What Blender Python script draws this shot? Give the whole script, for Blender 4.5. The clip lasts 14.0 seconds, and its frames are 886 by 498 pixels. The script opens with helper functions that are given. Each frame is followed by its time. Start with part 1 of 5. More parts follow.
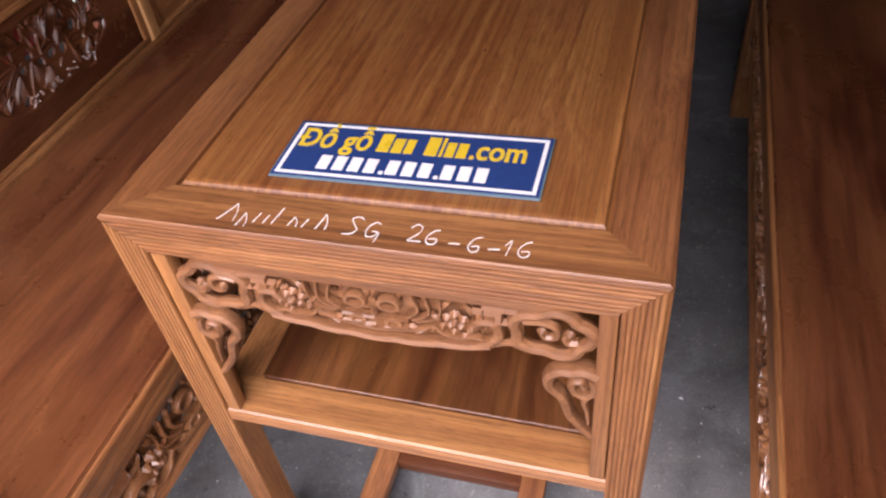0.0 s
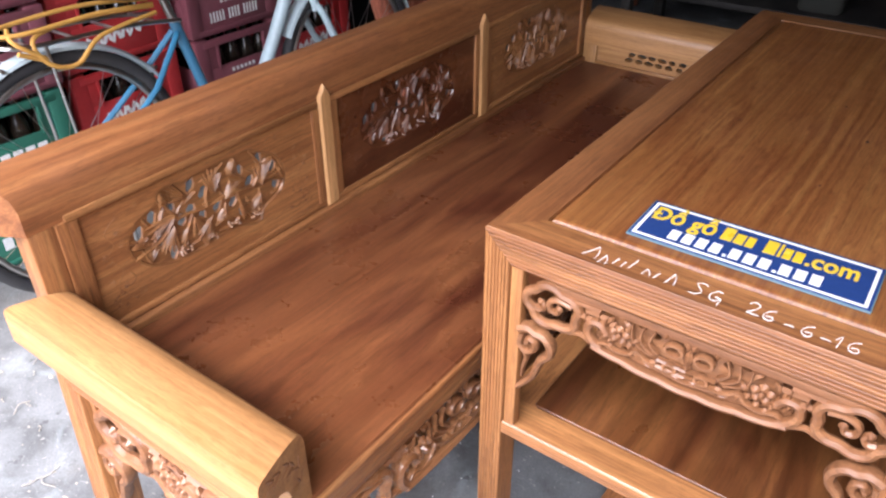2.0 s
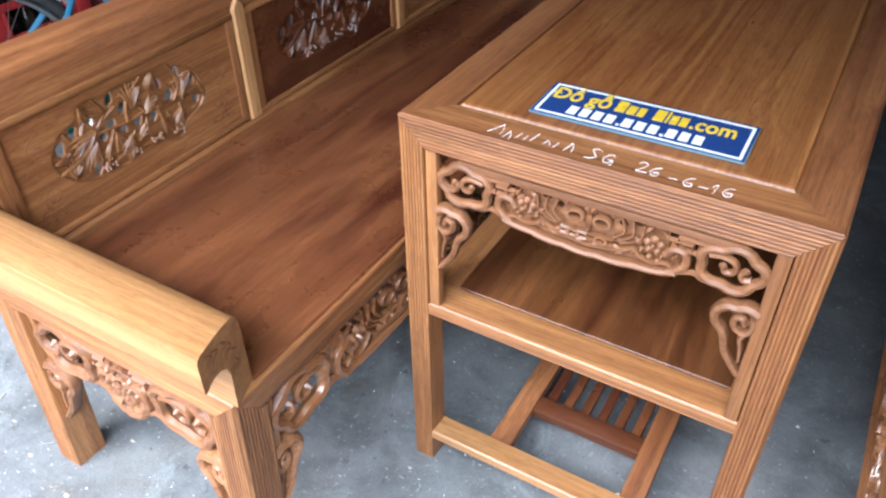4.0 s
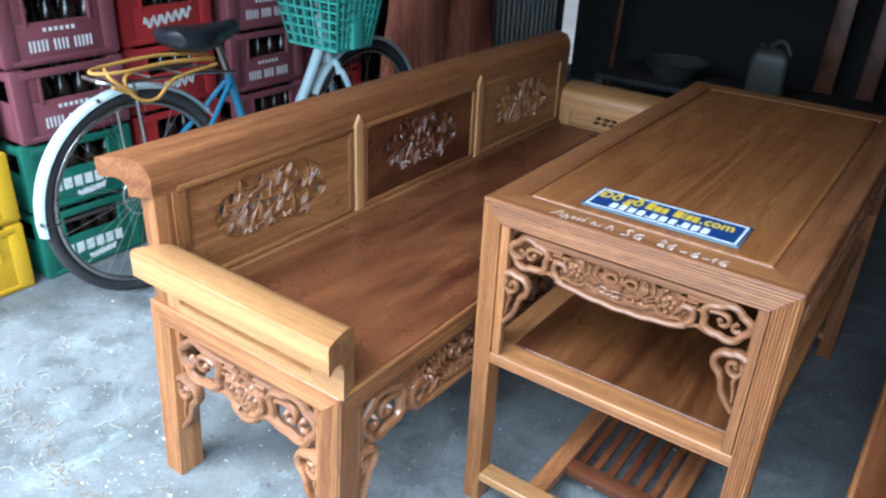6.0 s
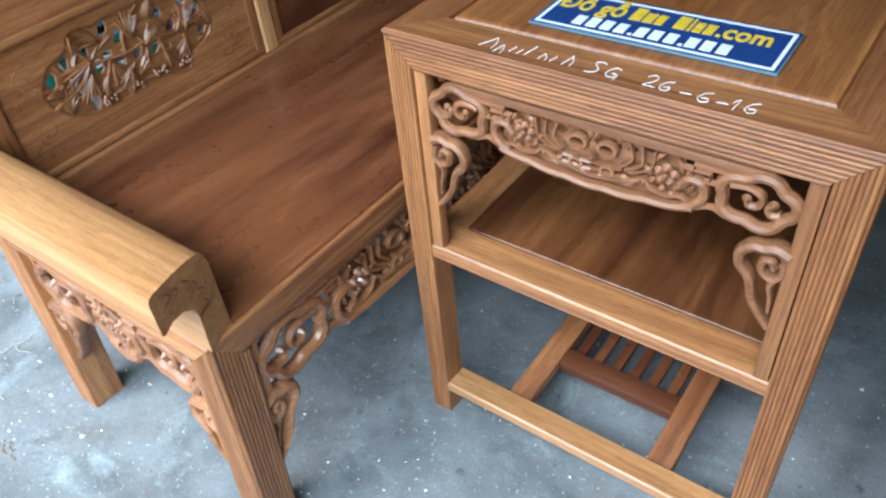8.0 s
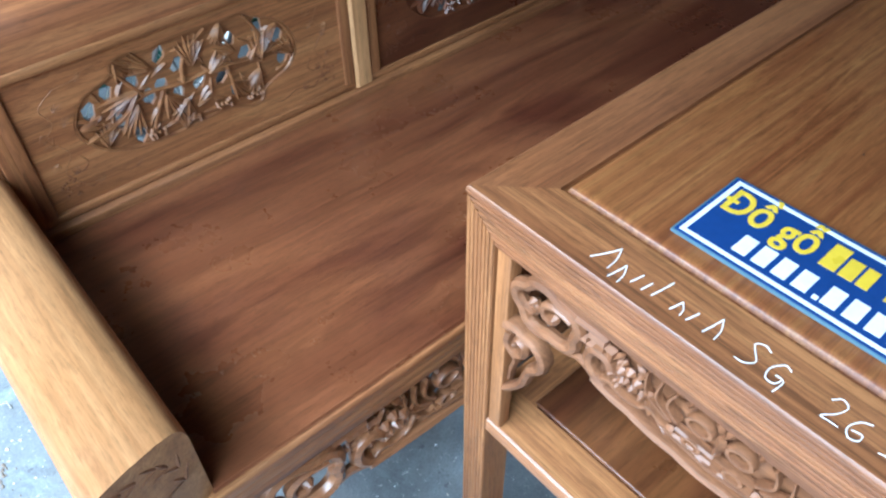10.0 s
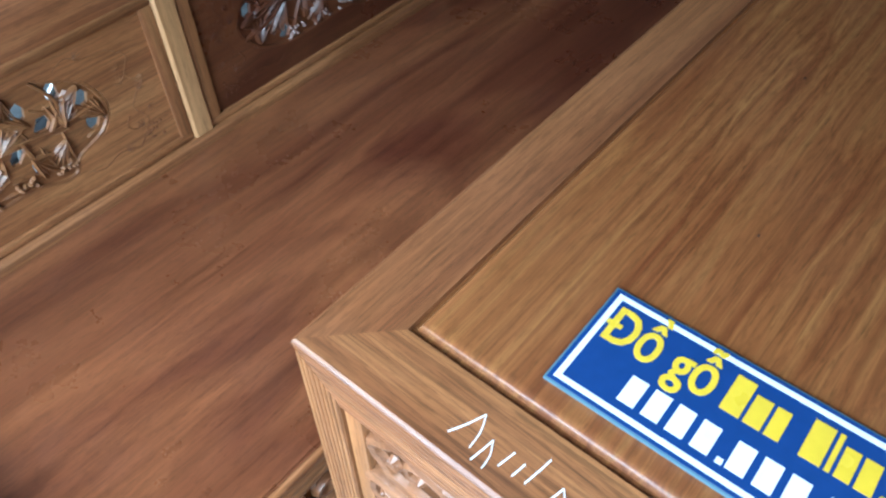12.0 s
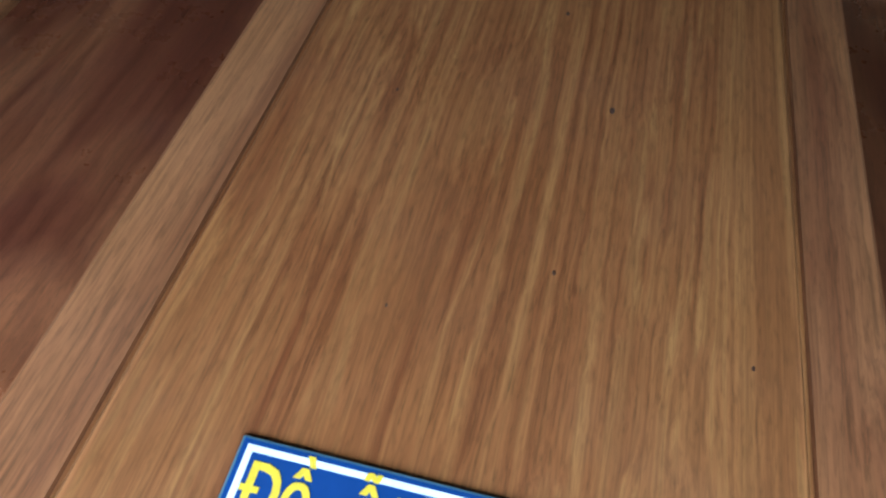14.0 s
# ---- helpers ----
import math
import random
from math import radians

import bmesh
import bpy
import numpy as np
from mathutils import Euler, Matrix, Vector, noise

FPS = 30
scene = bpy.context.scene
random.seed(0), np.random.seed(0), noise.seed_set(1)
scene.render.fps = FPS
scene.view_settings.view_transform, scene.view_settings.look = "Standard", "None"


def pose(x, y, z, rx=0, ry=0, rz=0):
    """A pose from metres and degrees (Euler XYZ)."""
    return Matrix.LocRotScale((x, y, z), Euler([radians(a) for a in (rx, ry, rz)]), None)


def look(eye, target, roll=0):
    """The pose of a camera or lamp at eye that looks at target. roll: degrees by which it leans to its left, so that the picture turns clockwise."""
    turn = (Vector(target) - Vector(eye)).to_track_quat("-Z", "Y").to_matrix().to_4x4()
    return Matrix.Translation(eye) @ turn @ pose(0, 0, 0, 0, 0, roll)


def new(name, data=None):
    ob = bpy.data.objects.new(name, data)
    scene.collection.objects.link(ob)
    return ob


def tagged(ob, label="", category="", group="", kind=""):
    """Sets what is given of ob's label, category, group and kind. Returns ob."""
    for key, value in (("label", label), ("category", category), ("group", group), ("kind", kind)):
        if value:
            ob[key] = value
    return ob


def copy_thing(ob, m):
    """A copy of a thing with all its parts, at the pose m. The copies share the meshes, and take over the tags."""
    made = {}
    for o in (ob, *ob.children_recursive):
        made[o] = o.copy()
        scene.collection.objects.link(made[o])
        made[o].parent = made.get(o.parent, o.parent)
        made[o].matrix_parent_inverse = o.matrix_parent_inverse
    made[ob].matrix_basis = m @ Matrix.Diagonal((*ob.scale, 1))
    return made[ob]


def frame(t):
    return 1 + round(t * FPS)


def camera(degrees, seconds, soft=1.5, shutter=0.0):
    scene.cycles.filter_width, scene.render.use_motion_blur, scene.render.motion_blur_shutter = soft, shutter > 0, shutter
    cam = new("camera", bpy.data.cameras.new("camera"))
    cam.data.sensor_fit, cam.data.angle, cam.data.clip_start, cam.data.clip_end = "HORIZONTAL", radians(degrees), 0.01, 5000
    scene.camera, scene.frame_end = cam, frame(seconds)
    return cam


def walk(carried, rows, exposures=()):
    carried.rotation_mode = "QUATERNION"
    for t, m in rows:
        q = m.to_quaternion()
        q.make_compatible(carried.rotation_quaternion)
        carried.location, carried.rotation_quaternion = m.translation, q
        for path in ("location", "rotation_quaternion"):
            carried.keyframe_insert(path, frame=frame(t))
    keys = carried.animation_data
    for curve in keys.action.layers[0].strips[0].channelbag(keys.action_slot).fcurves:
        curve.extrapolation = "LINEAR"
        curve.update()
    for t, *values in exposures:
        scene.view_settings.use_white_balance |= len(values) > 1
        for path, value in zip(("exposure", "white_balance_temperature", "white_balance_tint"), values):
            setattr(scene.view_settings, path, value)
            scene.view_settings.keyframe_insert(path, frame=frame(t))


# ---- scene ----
cam = camera(60.7, 14.0, soft=2.4)
PATH = [
    (0, (0.558, -0.461, 1.245), (0.035, 0.892, -0.132), -7.8),
    (0.5, (0.599, -0.516, 1.251), (-0.128, 0.8, -0.068), -7.2),
    (1, (0.556, -0.581, 1.27), (-0.346, 0.679, 0.006), -1.2),
    (1.5, (0.486, -0.656, 1.298), (-0.431, 0.673, 0.119), 1.7),
    (2, (0.46, -0.718, 1.291), (-0.53, 0.621, 0.183), -0.3),
    (2.5, (0.475, -0.736, 1.278), (-0.404, 0.629, 0.11), -2.0),
    (3, (0.464, -0.744, 1.278), (-0.328, 0.601, 0.027), -1.5),
    (3.2, (0.465, -0.743, 1.265), (-0.321, 0.595, 0.005), -1.8),
    (5.3, (0.691, -1.005, 1.275), (-0.291, 0.389, 0.231), 0.1),
    (5.5, (0.687, -1.057, 1.3), (-0.325, 0.356, 0.311), 0.2),
    (6, (0.7, -1.139, 1.32), (-0.318, 0.326, 0.417), 2.7),
    (6.5, (0.707, -1.149, 1.31), (-0.313, 0.286, 0.362), 1.4),
    (7, (0.716, -1.033, 1.238), (-0.198, 0.341, 0.109), 1.5),
    (7.5, (0.713, -0.822, 1.179), (-0.157, 0.426, -0.118), -3.5),
    (8, (0.606, -0.655, 1.171), (-0.354, 0.499, -0.151), -6.1),
    (8.5, (0.521, -0.538, 1.195), (-0.488, 0.594, -0.108), -4.4),
    (9, (0.514, -0.449, 1.212), (-0.579, 0.585, -0.105), -0.5),
    (11.3, (0.223, -0.248, 1.205), (-0.761, 0.574, -0.33), -1.4),
    (11.5, (0.235, -0.22, 1.215), (-0.73, 0.625, -0.32), -1.4),
    (12, (0.289, -0.163, 1.215), (-0.576, 0.833, -0.288), -1.1),
    (12.5, (0.325, -0.121, 1.207), (-0.224, 1.058, -0.312), 5.9),
    (13, (0.377, -0.089, 1.21), (-0.008, 1.138, -0.321), 8.1),
    (13.5, (0.368, -0.043, 1.205), (0.086, 1.18, -0.353), 8.3),
    (14, (0.296, 0.025, 1.224), (0.11, 1.219, -0.37), 6.2),
]
LIGHT = [(0.0, -0.28, 7100, 36), (0.5, -0.02, 6950, 34), (1.5, 0.20, 6600, 28), (3.0, 0.16, 6250, 22), (5.3, -0.04, 5450, 8), (6.5, -0.02, 5350, 6),
         (7.5, -0.18, 5700, 8), (8.0, -0.20, 5500, 6), (9.0, -0.04, 5000, 4), (11.3, 0.14, 4950, 2), (12.5, 0.28, 4950, 0), (13.0, 0.38, 4850, 0), (14.0, 0.32, 4850, 0)]
walk(cam, [(t, look(eye, target, roll)) for t, eye, target, roll in PATH], LIGHT)

# ---- world and light ----
world = bpy.data.worlds.new("sky")
scene.world = world
world.use_nodes = True
wn = world.node_tree.nodes
sky = wn.new("ShaderNodeTexSky")
sky.sky_type = "NISHITA"
sky.sun_disc = False
sky.sun_elevation, sky.sun_rotation = radians(48), radians(215)
sky.air_density, sky.dust_density = 1.0, 3.0
wn["Background"].inputs["Strength"].default_value = 0.075
world.node_tree.links.new(sky.outputs[0], wn["Background"].inputs["Color"])

sun = new("sun", bpy.data.lights.new("sun", "SUN"))
sun.data.energy, sun.data.angle, sun.data.color = 5.0, radians(22), (1.0, 0.98, 0.95)
sun.matrix_world = look((-2.2, -3.2, 4.2), (0, 0, 0))

# daylight of the sky that enters through the open front
door_light = new("front_daylight", bpy.data.lights.new("front_daylight", "AREA"))
door_light.data.shape, door_light.data.size, door_light.data.size_y = "RECTANGLE", 3.6, 1.7
door_light.data.energy, door_light.data.color = 128, (0.86, 0.95, 1.0)
door_light.matrix_world = look((-0.66, -1.63, 1.40), (-0.88, -0.66, 0.04))
door_light.data.spread = radians(108)

# ---- materials ----
def nodes_of(name):
    m = bpy.data.materials.new(name)
    m.use_nodes = True
    nt = m.node_tree
    return m, nt, nt.nodes["Principled BSDF"]


def mix(nt, a, b, fac, mode="MIX"):
    n = nt.nodes.new("ShaderNodeMix")
    n.data_type, n.blend_type = "RGBA", mode
    for key, v in ((6, a), (7, b), (0, fac)):
        if isinstance(v, (int, float)):
            n.inputs[key].default_value = v
        elif isinstance(v, tuple):
            n.inputs[key].default_value = (*v, 1)
        else:
            nt.links.new(v, n.inputs[key])
    return n.outputs[2]


def noise_tex(nt, vec, scale, detail=4, rough=0.55, distort=0.0):
    n = nt.nodes.new("ShaderNodeTexNoise")
    n.inputs["Scale"].default_value, n.inputs["Detail"].default_value = scale, detail
    n.inputs["Roughness"].default_value, n.inputs["Distortion"].default_value = rough, distort
    nt.links.new(vec, n.inputs["Vector"])
    return n.outputs[0]


def ramp(nt, fac, stops):
    n = nt.nodes.new("ShaderNodeValToRGB")
    e = n.color_ramp.elements
    while len(e) < len(stops):
        e.new(0.5)
    for el, (p, c) in zip(e, stops):
        el.position = p
        el.color = (*c, 1) if isinstance(c, tuple) else (c, c, c, 1)
    nt.links.new(fac, n.inputs[0])
    return n.outputs[0]


def shifted(nt, stretch):
    """Object coordinates, moved by a random amount per object and squeezed along the grain."""
    tc, info = nt.nodes.new("ShaderNodeTexCoord"), nt.nodes.new("ShaderNodeObjectInfo")
    mul = nt.nodes.new("ShaderNodeMath")
    mul.operation = "MULTIPLY"
    mul.inputs[1].default_value = 37.0
    nt.links.new(info.outputs["Random"], mul.inputs[0])
    add = nt.nodes.new("ShaderNodeVectorMath")
    nt.links.new(tc.outputs["Object"], add.inputs[0])
    nt.links.new(mul.outputs[0], add.inputs[1])
    mp = nt.nodes.new("ShaderNodeMapping")
    mp.inputs["Scale"].default_value = stretch
    nt.links.new(add.outputs[0], mp.inputs[0])
    return mp.outputs[0], info.outputs["Random"]


def bump(nt, bsdf, height, strength, dist=0.002):
    b = nt.nodes.new("ShaderNodeBump")
    b.inputs["Strength"].default_value, b.inputs["Distance"].default_value = strength, dist
    nt.links.new(height, b.inputs["Height"])
    nt.links.new(b.outputs[0], bsdf.inputs["Normal"])


def wood(name, axis, dark, mid, light, rough=0.40, coat=0.16, bands=60.0, wavy=0.35, figure=0.4, along=0.013, crisp=0.5, cloud=0.16):
    m, nt, b = nodes_of(name)
    st = [1.0, 1.0, 1.0]
    st["xyz".index(axis)] = along
    soft = [1.0, 1.0, 1.0]
    soft["xyz".index(axis)] = cloud
    v, rnd = shifted(nt, st)
    c, _ = shifted(nt, soft)
    big = noise_tex(nt, c, 5.0, 4, 0.55, 1.4)
    # the stripes wander a little with the figure
    push = nt.nodes.new("ShaderNodeVectorMath")
    push.operation = "MULTIPLY_ADD"
    nt.links.new(big, push.inputs[0])
    push.inputs[1].default_value = (0.05, 0.05, 0.05)
    nt.links.new(v, push.inputs[2])
    w = push.outputs[0]
    band = noise_tex(nt, w, bands, 2, 0.55, wavy)
    thin = noise_tex(nt, w, bands * 3.2, 3, 0.6)
    fine = noise_tex(nt, c, 330.0, 2, 0.7)
    col = ramp(nt, band, ((0.28, dark), (0.5, mid), (0.72, light)))
    col = mix(nt, col, ramp(nt, big, ((0.36, dark), (0.66, light))), figure)
    col = mix(nt, col, ramp(nt, thin, ((0.34, 0.58), (0.56, 1.04))), 0.5, "MULTIPLY")
    line = noise_tex(nt, w, bands * 6.5, 3, 0.65)
    col = mix(nt, col, ramp(nt, line, ((0.40, 0.50), (0.50, 1.0), (0.66, 1.12))), crisp, "MULTIPLY")
    col = mix(nt, col, ramp(nt, fine, ((0.30, 0.55), (0.48, 1.0))), 0.5, "MULTIPLY")
    pore, _ = shifted(nt, [0.04 if a == axis else 1.0 for a in "xyz"])
    col = mix(nt, col, ramp(nt, noise_tex(nt, pore, 620.0, 2, 0.6), ((0.34, 0.5), (0.46, 1.0))), 0.3, "MULTIPLY")
    tone = ramp(nt, rnd, ((0.0, 0.86), (1.0, 1.12)))
    col = mix(nt, col, tone, 1.0, "MULTIPLY")
    nt.links.new(col, b.inputs["Base Color"])
    tc = nt.nodes.new("ShaderNodeTexCoord")
    smear = noise_tex(nt, tc.outputs["Object"], 7.0, 5, 0.65)
    r = nt.nodes.new("ShaderNodeMapRange")
    r.inputs[1].default_value, r.inputs[2].default_value = 0.3, 0.7
    r.inputs[3].default_value, r.inputs[4].default_value = rough - 0.10, rough + 0.14
    nt.links.new(smear, r.inputs[0])
    nt.links.new(r.outputs[0], b.inputs["Roughness"])
    b.inputs["Coat Weight"].default_value, b.inputs["Coat Roughness"].default_value = coat, 0.26
    bump(nt, b, mix(nt, line, fine, 0.5), 0.22, 0.001)
    return m


BROWN = ((0.165, 0.055, 0.019), (0.295, 0.116, 0.039), (0.43, 0.198, 0.070))
RED = ((0.066, 0.0170, 0.0078), (0.094, 0.026, 0.010), (0.190, 0.068, 0.025))
GOLD = ((0.27, 0.115, 0.038), (0.40, 0.190, 0.068), (0.52, 0.275, 0.110))
WX, WY, WZ = (wood("brown_wood_" + a, a, *BROWN) for a in "xyz")
FX = wood("table_end_wood", "x", (0.130, 0.043, 0.016), (0.255, 0.098, 0.033), (0.39, 0.172, 0.060), bands=70.0, figure=0.4, crisp=0.7)
FY = wood("table_side_wood", "y", (0.120, 0.038, 0.015), (0.215, 0.078, 0.028), (0.32, 0.130, 0.046), bands=60.0, figure=0.5)
RY = wood("red_wood_long", "y", *RED, bands=20.0, wavy=1.2, figure=0.80, rough=0.30, along=0.05, crisp=0.32, cloud=0.22)
RX = wood("red_wood_cross", "x", *RED, bands=26.0, figure=0.6)
TOPW = wood("striped_wood", "y", (0.165, 0.047, 0.014), (0.280, 0.100, 0.029), (0.39, 0.172, 0.050), bands=115.0, wavy=0.25, figure=0.30, along=0.006, crisp=0.3)
CY = wood("crest_wood", "y", (0.135, 0.043, 0.016), (0.245, 0.088, 0.031), (0.36, 0.150, 0.054), crisp=0.4)
GX, GZ = (wood("gold_wood_" + a, a, *GOLD, crisp=0.22) for a in "xz")
VARN = wood("varnished_carving", "y", (0.17, 0.062, 0.024), (0.27, 0.108, 0.042), (0.38, 0.17, 0.07), rough=0.30, coat=0.45)
SHELFW = wood("figured_shelf_wood", "y", (0.055, 0.014, 0.005), (0.120, 0.037, 0.012), (0.25, 0.098, 0.030), bands=9.0, wavy=3.2, figure=0.6, rough=0.34, along=0.05)
CARVE = wood("carved_wood", "x", (0.145, 0.056, 0.023), (0.24, 0.100, 0.041), (0.33, 0.150, 0.066), rough=0.46, coat=0.12, crisp=0.3)
CARVE_L = wood("carved_wood_long", "y", (0.20, 0.080, 0.033), (0.30, 0.130, 0.055), (0.40, 0.19, 0.085), rough=0.50, coat=0.08)
SLABW = wood("red_slab_wood", "z", (0.36, 0.085, 0.045), (0.60, 0.18, 0.10), (0.70, 0.29, 0.18), rough=0.6, coat=0.0, bands=30.0)


def painted(name, color, rough=0.5, metal=0.0, vary=0.25, scale=6.0, dirt=(0.12, 0.10, 0.08), coat=0.0):
    m, nt, b = nodes_of(name)
    v, rnd = shifted(nt, (1, 1, 1))
    n1, n2 = noise_tex(nt, v, scale, 5), noise_tex(nt, v, scale * 14, 3)
    col = mix(nt, color, dirt, ramp(nt, n1, ((0.45, 0.0), (0.85, vary))))
    col = mix(nt, col, ramp(nt, n2, ((0.3, 0.82), (0.7, 1.0))), 0.6, "MULTIPLY")
    nt.links.new(col, b.inputs["Base Color"])
    r = nt.nodes.new("ShaderNodeMapRange")
    r.inputs[3].default_value, r.inputs[4].default_value = max(rough - 0.1, 0.05), min(rough + 0.15, 1)
    nt.links.new(n1, r.inputs[0])
    nt.links.new(r.outputs[0], b.inputs["Roughness"])
    b.inputs["Metallic"].default_value, b.inputs["Coat Weight"].default_value = metal, coat
    bump(nt, b, n2, 0.08, 0.001)
    return m


def concrete():
    m, nt, b = nodes_of("concrete")
    v, _ = shifted(nt, (1, 1, 1))
    a, c, d = noise_tex(nt, v, 1.6, 5, 0.6, 0.4), noise_tex(nt, v, 8.0, 8, 0.68, 0.3), noise_tex(nt, v, 110.0, 4, 0.7)
    col = ramp(nt, a, ((0.3, (0.092, 0.097, 0.098)), (0.7, (0.185, 0.194, 0.194))))
    col = mix(nt, col, ramp(nt, c, ((0.34, 0.52), (0.52, 0.95), (0.66, 1.18))), 0.9, "MULTIPLY")
    # pale bluish lime, old drips, brown dirt and grit
    blue = noise_tex(nt, v, 5.2, 7, 0.7, 0.9)
    col = mix(nt, col, (0.30, 0.35, 0.35), ramp(nt, blue, ((0.55, 0.0), (0.70, 0.5))))
    dirt = noise_tex(nt, v, 3.1, 6, 0.65, 0.6)
    col = mix(nt, col, (0.115, 0.095, 0.072), ramp(nt, dirt, ((0.54, 0.0), (0.70, 0.45))))
    col = mix(nt, col, (0.46, 0.45, 0.41), ramp(nt, d, ((0.62, 0.0), (0.70, 0.65))))
    e = noise_tex(nt, v, 30.0, 4, 0.7)
    col = mix(nt, col, (0.045, 0.045, 0.045), ramp(nt, e, ((0.64, 0.0), (0.70, 0.75))))
    g = noise_tex(nt, v, 260.0, 2, 0.7)
    col = mix(nt, col, ramp(nt, g, ((0.35, 0.7), (0.6, 1.1))), 0.6, "MULTIPLY")
    nt.links.new(col, b.inputs["Base Color"])
    nt.links.new(ramp(nt, c, ((0.3, 0.6), (0.7, 0.9))), b.inputs["Roughness"])
    bump(nt, b, mix(nt, c, d, 0.4), 0.4, 0.004)
    return m


CONC = concrete()
# Near-black base: interior shade of the shed is put into the wall colour.
PLASTER = painted("shaded_old_plaster", (0.009, 0.0088, 0.0085), 0.85, vary=0.5, scale=2.0, dirt=(0.02, 0.018, 0.016))
PURPLE = painted("maroon_plastic", (0.24, 0.070, 0.088), 0.42, vary=0.35, dirt=(0.14, 0.09, 0.09))
COLA = painted("red_plastic", (0.50, 0.035, 0.035), 0.4, vary=0.3, dirt=(0.2, 0.05, 0.05))
GREENP = painted("green_plastic", (0.022, 0.15, 0.10), 0.42, vary=0.3, dirt=(0.05, 0.10, 0.08))
YELLOWP = painted("yellow_plastic", (0.72, 0.42, 0.012), 0.4, vary=0.25, dirt=(0.45, 0.25, 0.05))
WHITEP = painted("white_print", (0.85, 0.85, 0.83), 0.6, vary=0.25, dirt=(0.4, 0.35, 0.33))
BOTTLE = painted("dark_bottle_glass", (0.018, 0.012, 0.008), 0.12, vary=0.2, coat=0.5)
BLUEF = painted("blue_enamel", (0.035, 0.21, 0.36), 0.28, vary=0.35, coat=0.5, dirt=(0.2, 0.22, 0.22))
PALEB = painted("pale_blue_enamel", (0.48, 0.62, 0.66), 0.35, vary=0.4, dirt=(0.3, 0.28, 0.24))
FENDER = painted("pale_fender", (0.46, 0.56, 0.58), 0.3, vary=0.25, coat=0.4, dirt=(0.4, 0.4, 0.38))
CHROME = painted("worn_chrome", (0.55, 0.55, 0.53), 0.28, 1.0, vary=0.5, dirt=(0.25, 0.18, 0.12))
RUBBER = painted("tyre_rubber", (0.030, 0.030, 0.032), 0.75, vary=0.5, dirt=(0.11, 0.10, 0.09))
VINYL = painted("black_vinyl", (0.018, 0.021, 0.026), 0.32, vary=0.3)
STRAPM = painted("ochre_rubber", (0.55, 0.28, 0.055), 0.65, vary=0.35, dirt=(0.3, 0.16, 0.05))
BASKET = painted("turquoise_plastic", (0.10, 0.46, 0.38), 0.4, vary=0.2)
SIGNB = painted("blue_acrylic", (0.018, 0.046, 0.165), 0.16, vary=0.08, dirt=(0.05, 0.10, 0.3), coat=0.6)
SIGNE = painted("acrylic_edge", (0.10, 0.17, 0.21), 0.15, vary=0.1, coat=0.6)
SIGNW = painted("sign_white", (0.80, 0.84, 0.84), 0.25, vary=0.08, coat=0.4)
SIGNY = painted("sign_yellow", (0.72, 0.50, 0.03), 0.25, vary=0.1, coat=0.4)
KNOT = painted("dark_knot", (0.06, 0.022, 0.010), 0.5, vary=0.5, scale=80.0)
CHALK = painted("white_chalk", (0.86, 0.85, 0.82), 0.9, vary=0.3, scale=60.0, dirt=(0.6, 0.52, 0.45))
TIN = painted("grey_sheet_metal", (0.42, 0.43, 0.40), 0.45, 0.3, vary=0.4)
# Stand, jug and basin: the back room's shade is put into these colours.
DARKM = painted("shaded_clutter", (0.015, 0.014, 0.013), 0.7, vary=0.4)
JUGM = painted("shaded_milky_plastic", (0.045, 0.047, 0.040), 0.45, vary=0.3)
CHIP = painted("pale_chips", (0.40, 0.36, 0.29), 0.8, vary=0.5)
ROOFM = painted("roof_sheet", (0.06, 0.06, 0.058), 0.8, vary=0.4, scale=2.0)
ASPHALT = painted("yard_ground", (0.33, 0.33, 0.31), 0.9, vary=0.5, scale=1.0)

# ---- mesh helpers ----
def mesh_from(name, bm, mat, smooth=True):
    bmesh.ops.recalc_face_normals(bm, faces=bm.faces)
    me = bpy.data.meshes.new(name)
    bm.to_mesh(me)
    bm.free()
    me.materials.append(mat)
    if smooth:
        me.polygons.foreach_set("use_smooth", [True] * len(me.polygons))
        me.set_sharp_from_angle(angle=radians(38))
    return me


def part(name, bm, mat, parent, label="", smooth=True):
    ob = new(name, mesh_from(name, bm, mat, smooth))
    ob.parent = parent
    return tagged(ob, label)


def thing(name, place, label, category, group="", kind="", turn=0.0):
    ob = new(name)
    ob.empty_display_size = 0.05
    ob.matrix_basis = pose(*place, 0, 0, turn)
    return tagged(ob, label, category, group, kind)


def block(x0, x1, y0, y1, z0, z1, bevel=0.003, bm=None):
    own = bmesh.new()
    bmesh.ops.create_cube(own, size=1)
    for v in own.verts:
        v.co = Vector((x0 + (v.co.x + 0.5) * (x1 - x0), y0 + (v.co.y + 0.5) * (y1 - y0), z0 + (v.co.z + 0.5) * (z1 - z0)))
    if bevel:
        bmesh.ops.bevel(own, geom=own.edges[:], offset=bevel, segments=2, affect="EDGES", profile=0.5)
    if bm is None:
        return own
    return join(bm, own)


def join(bm, other, m=None):
    me = bpy.data.meshes.new("tmp")
    other.to_mesh(me)
    other.free()
    if m is not None:
        me.transform(m)
    bm.from_mesh(me)
    bpy.data.meshes.remove(me)
    return bm


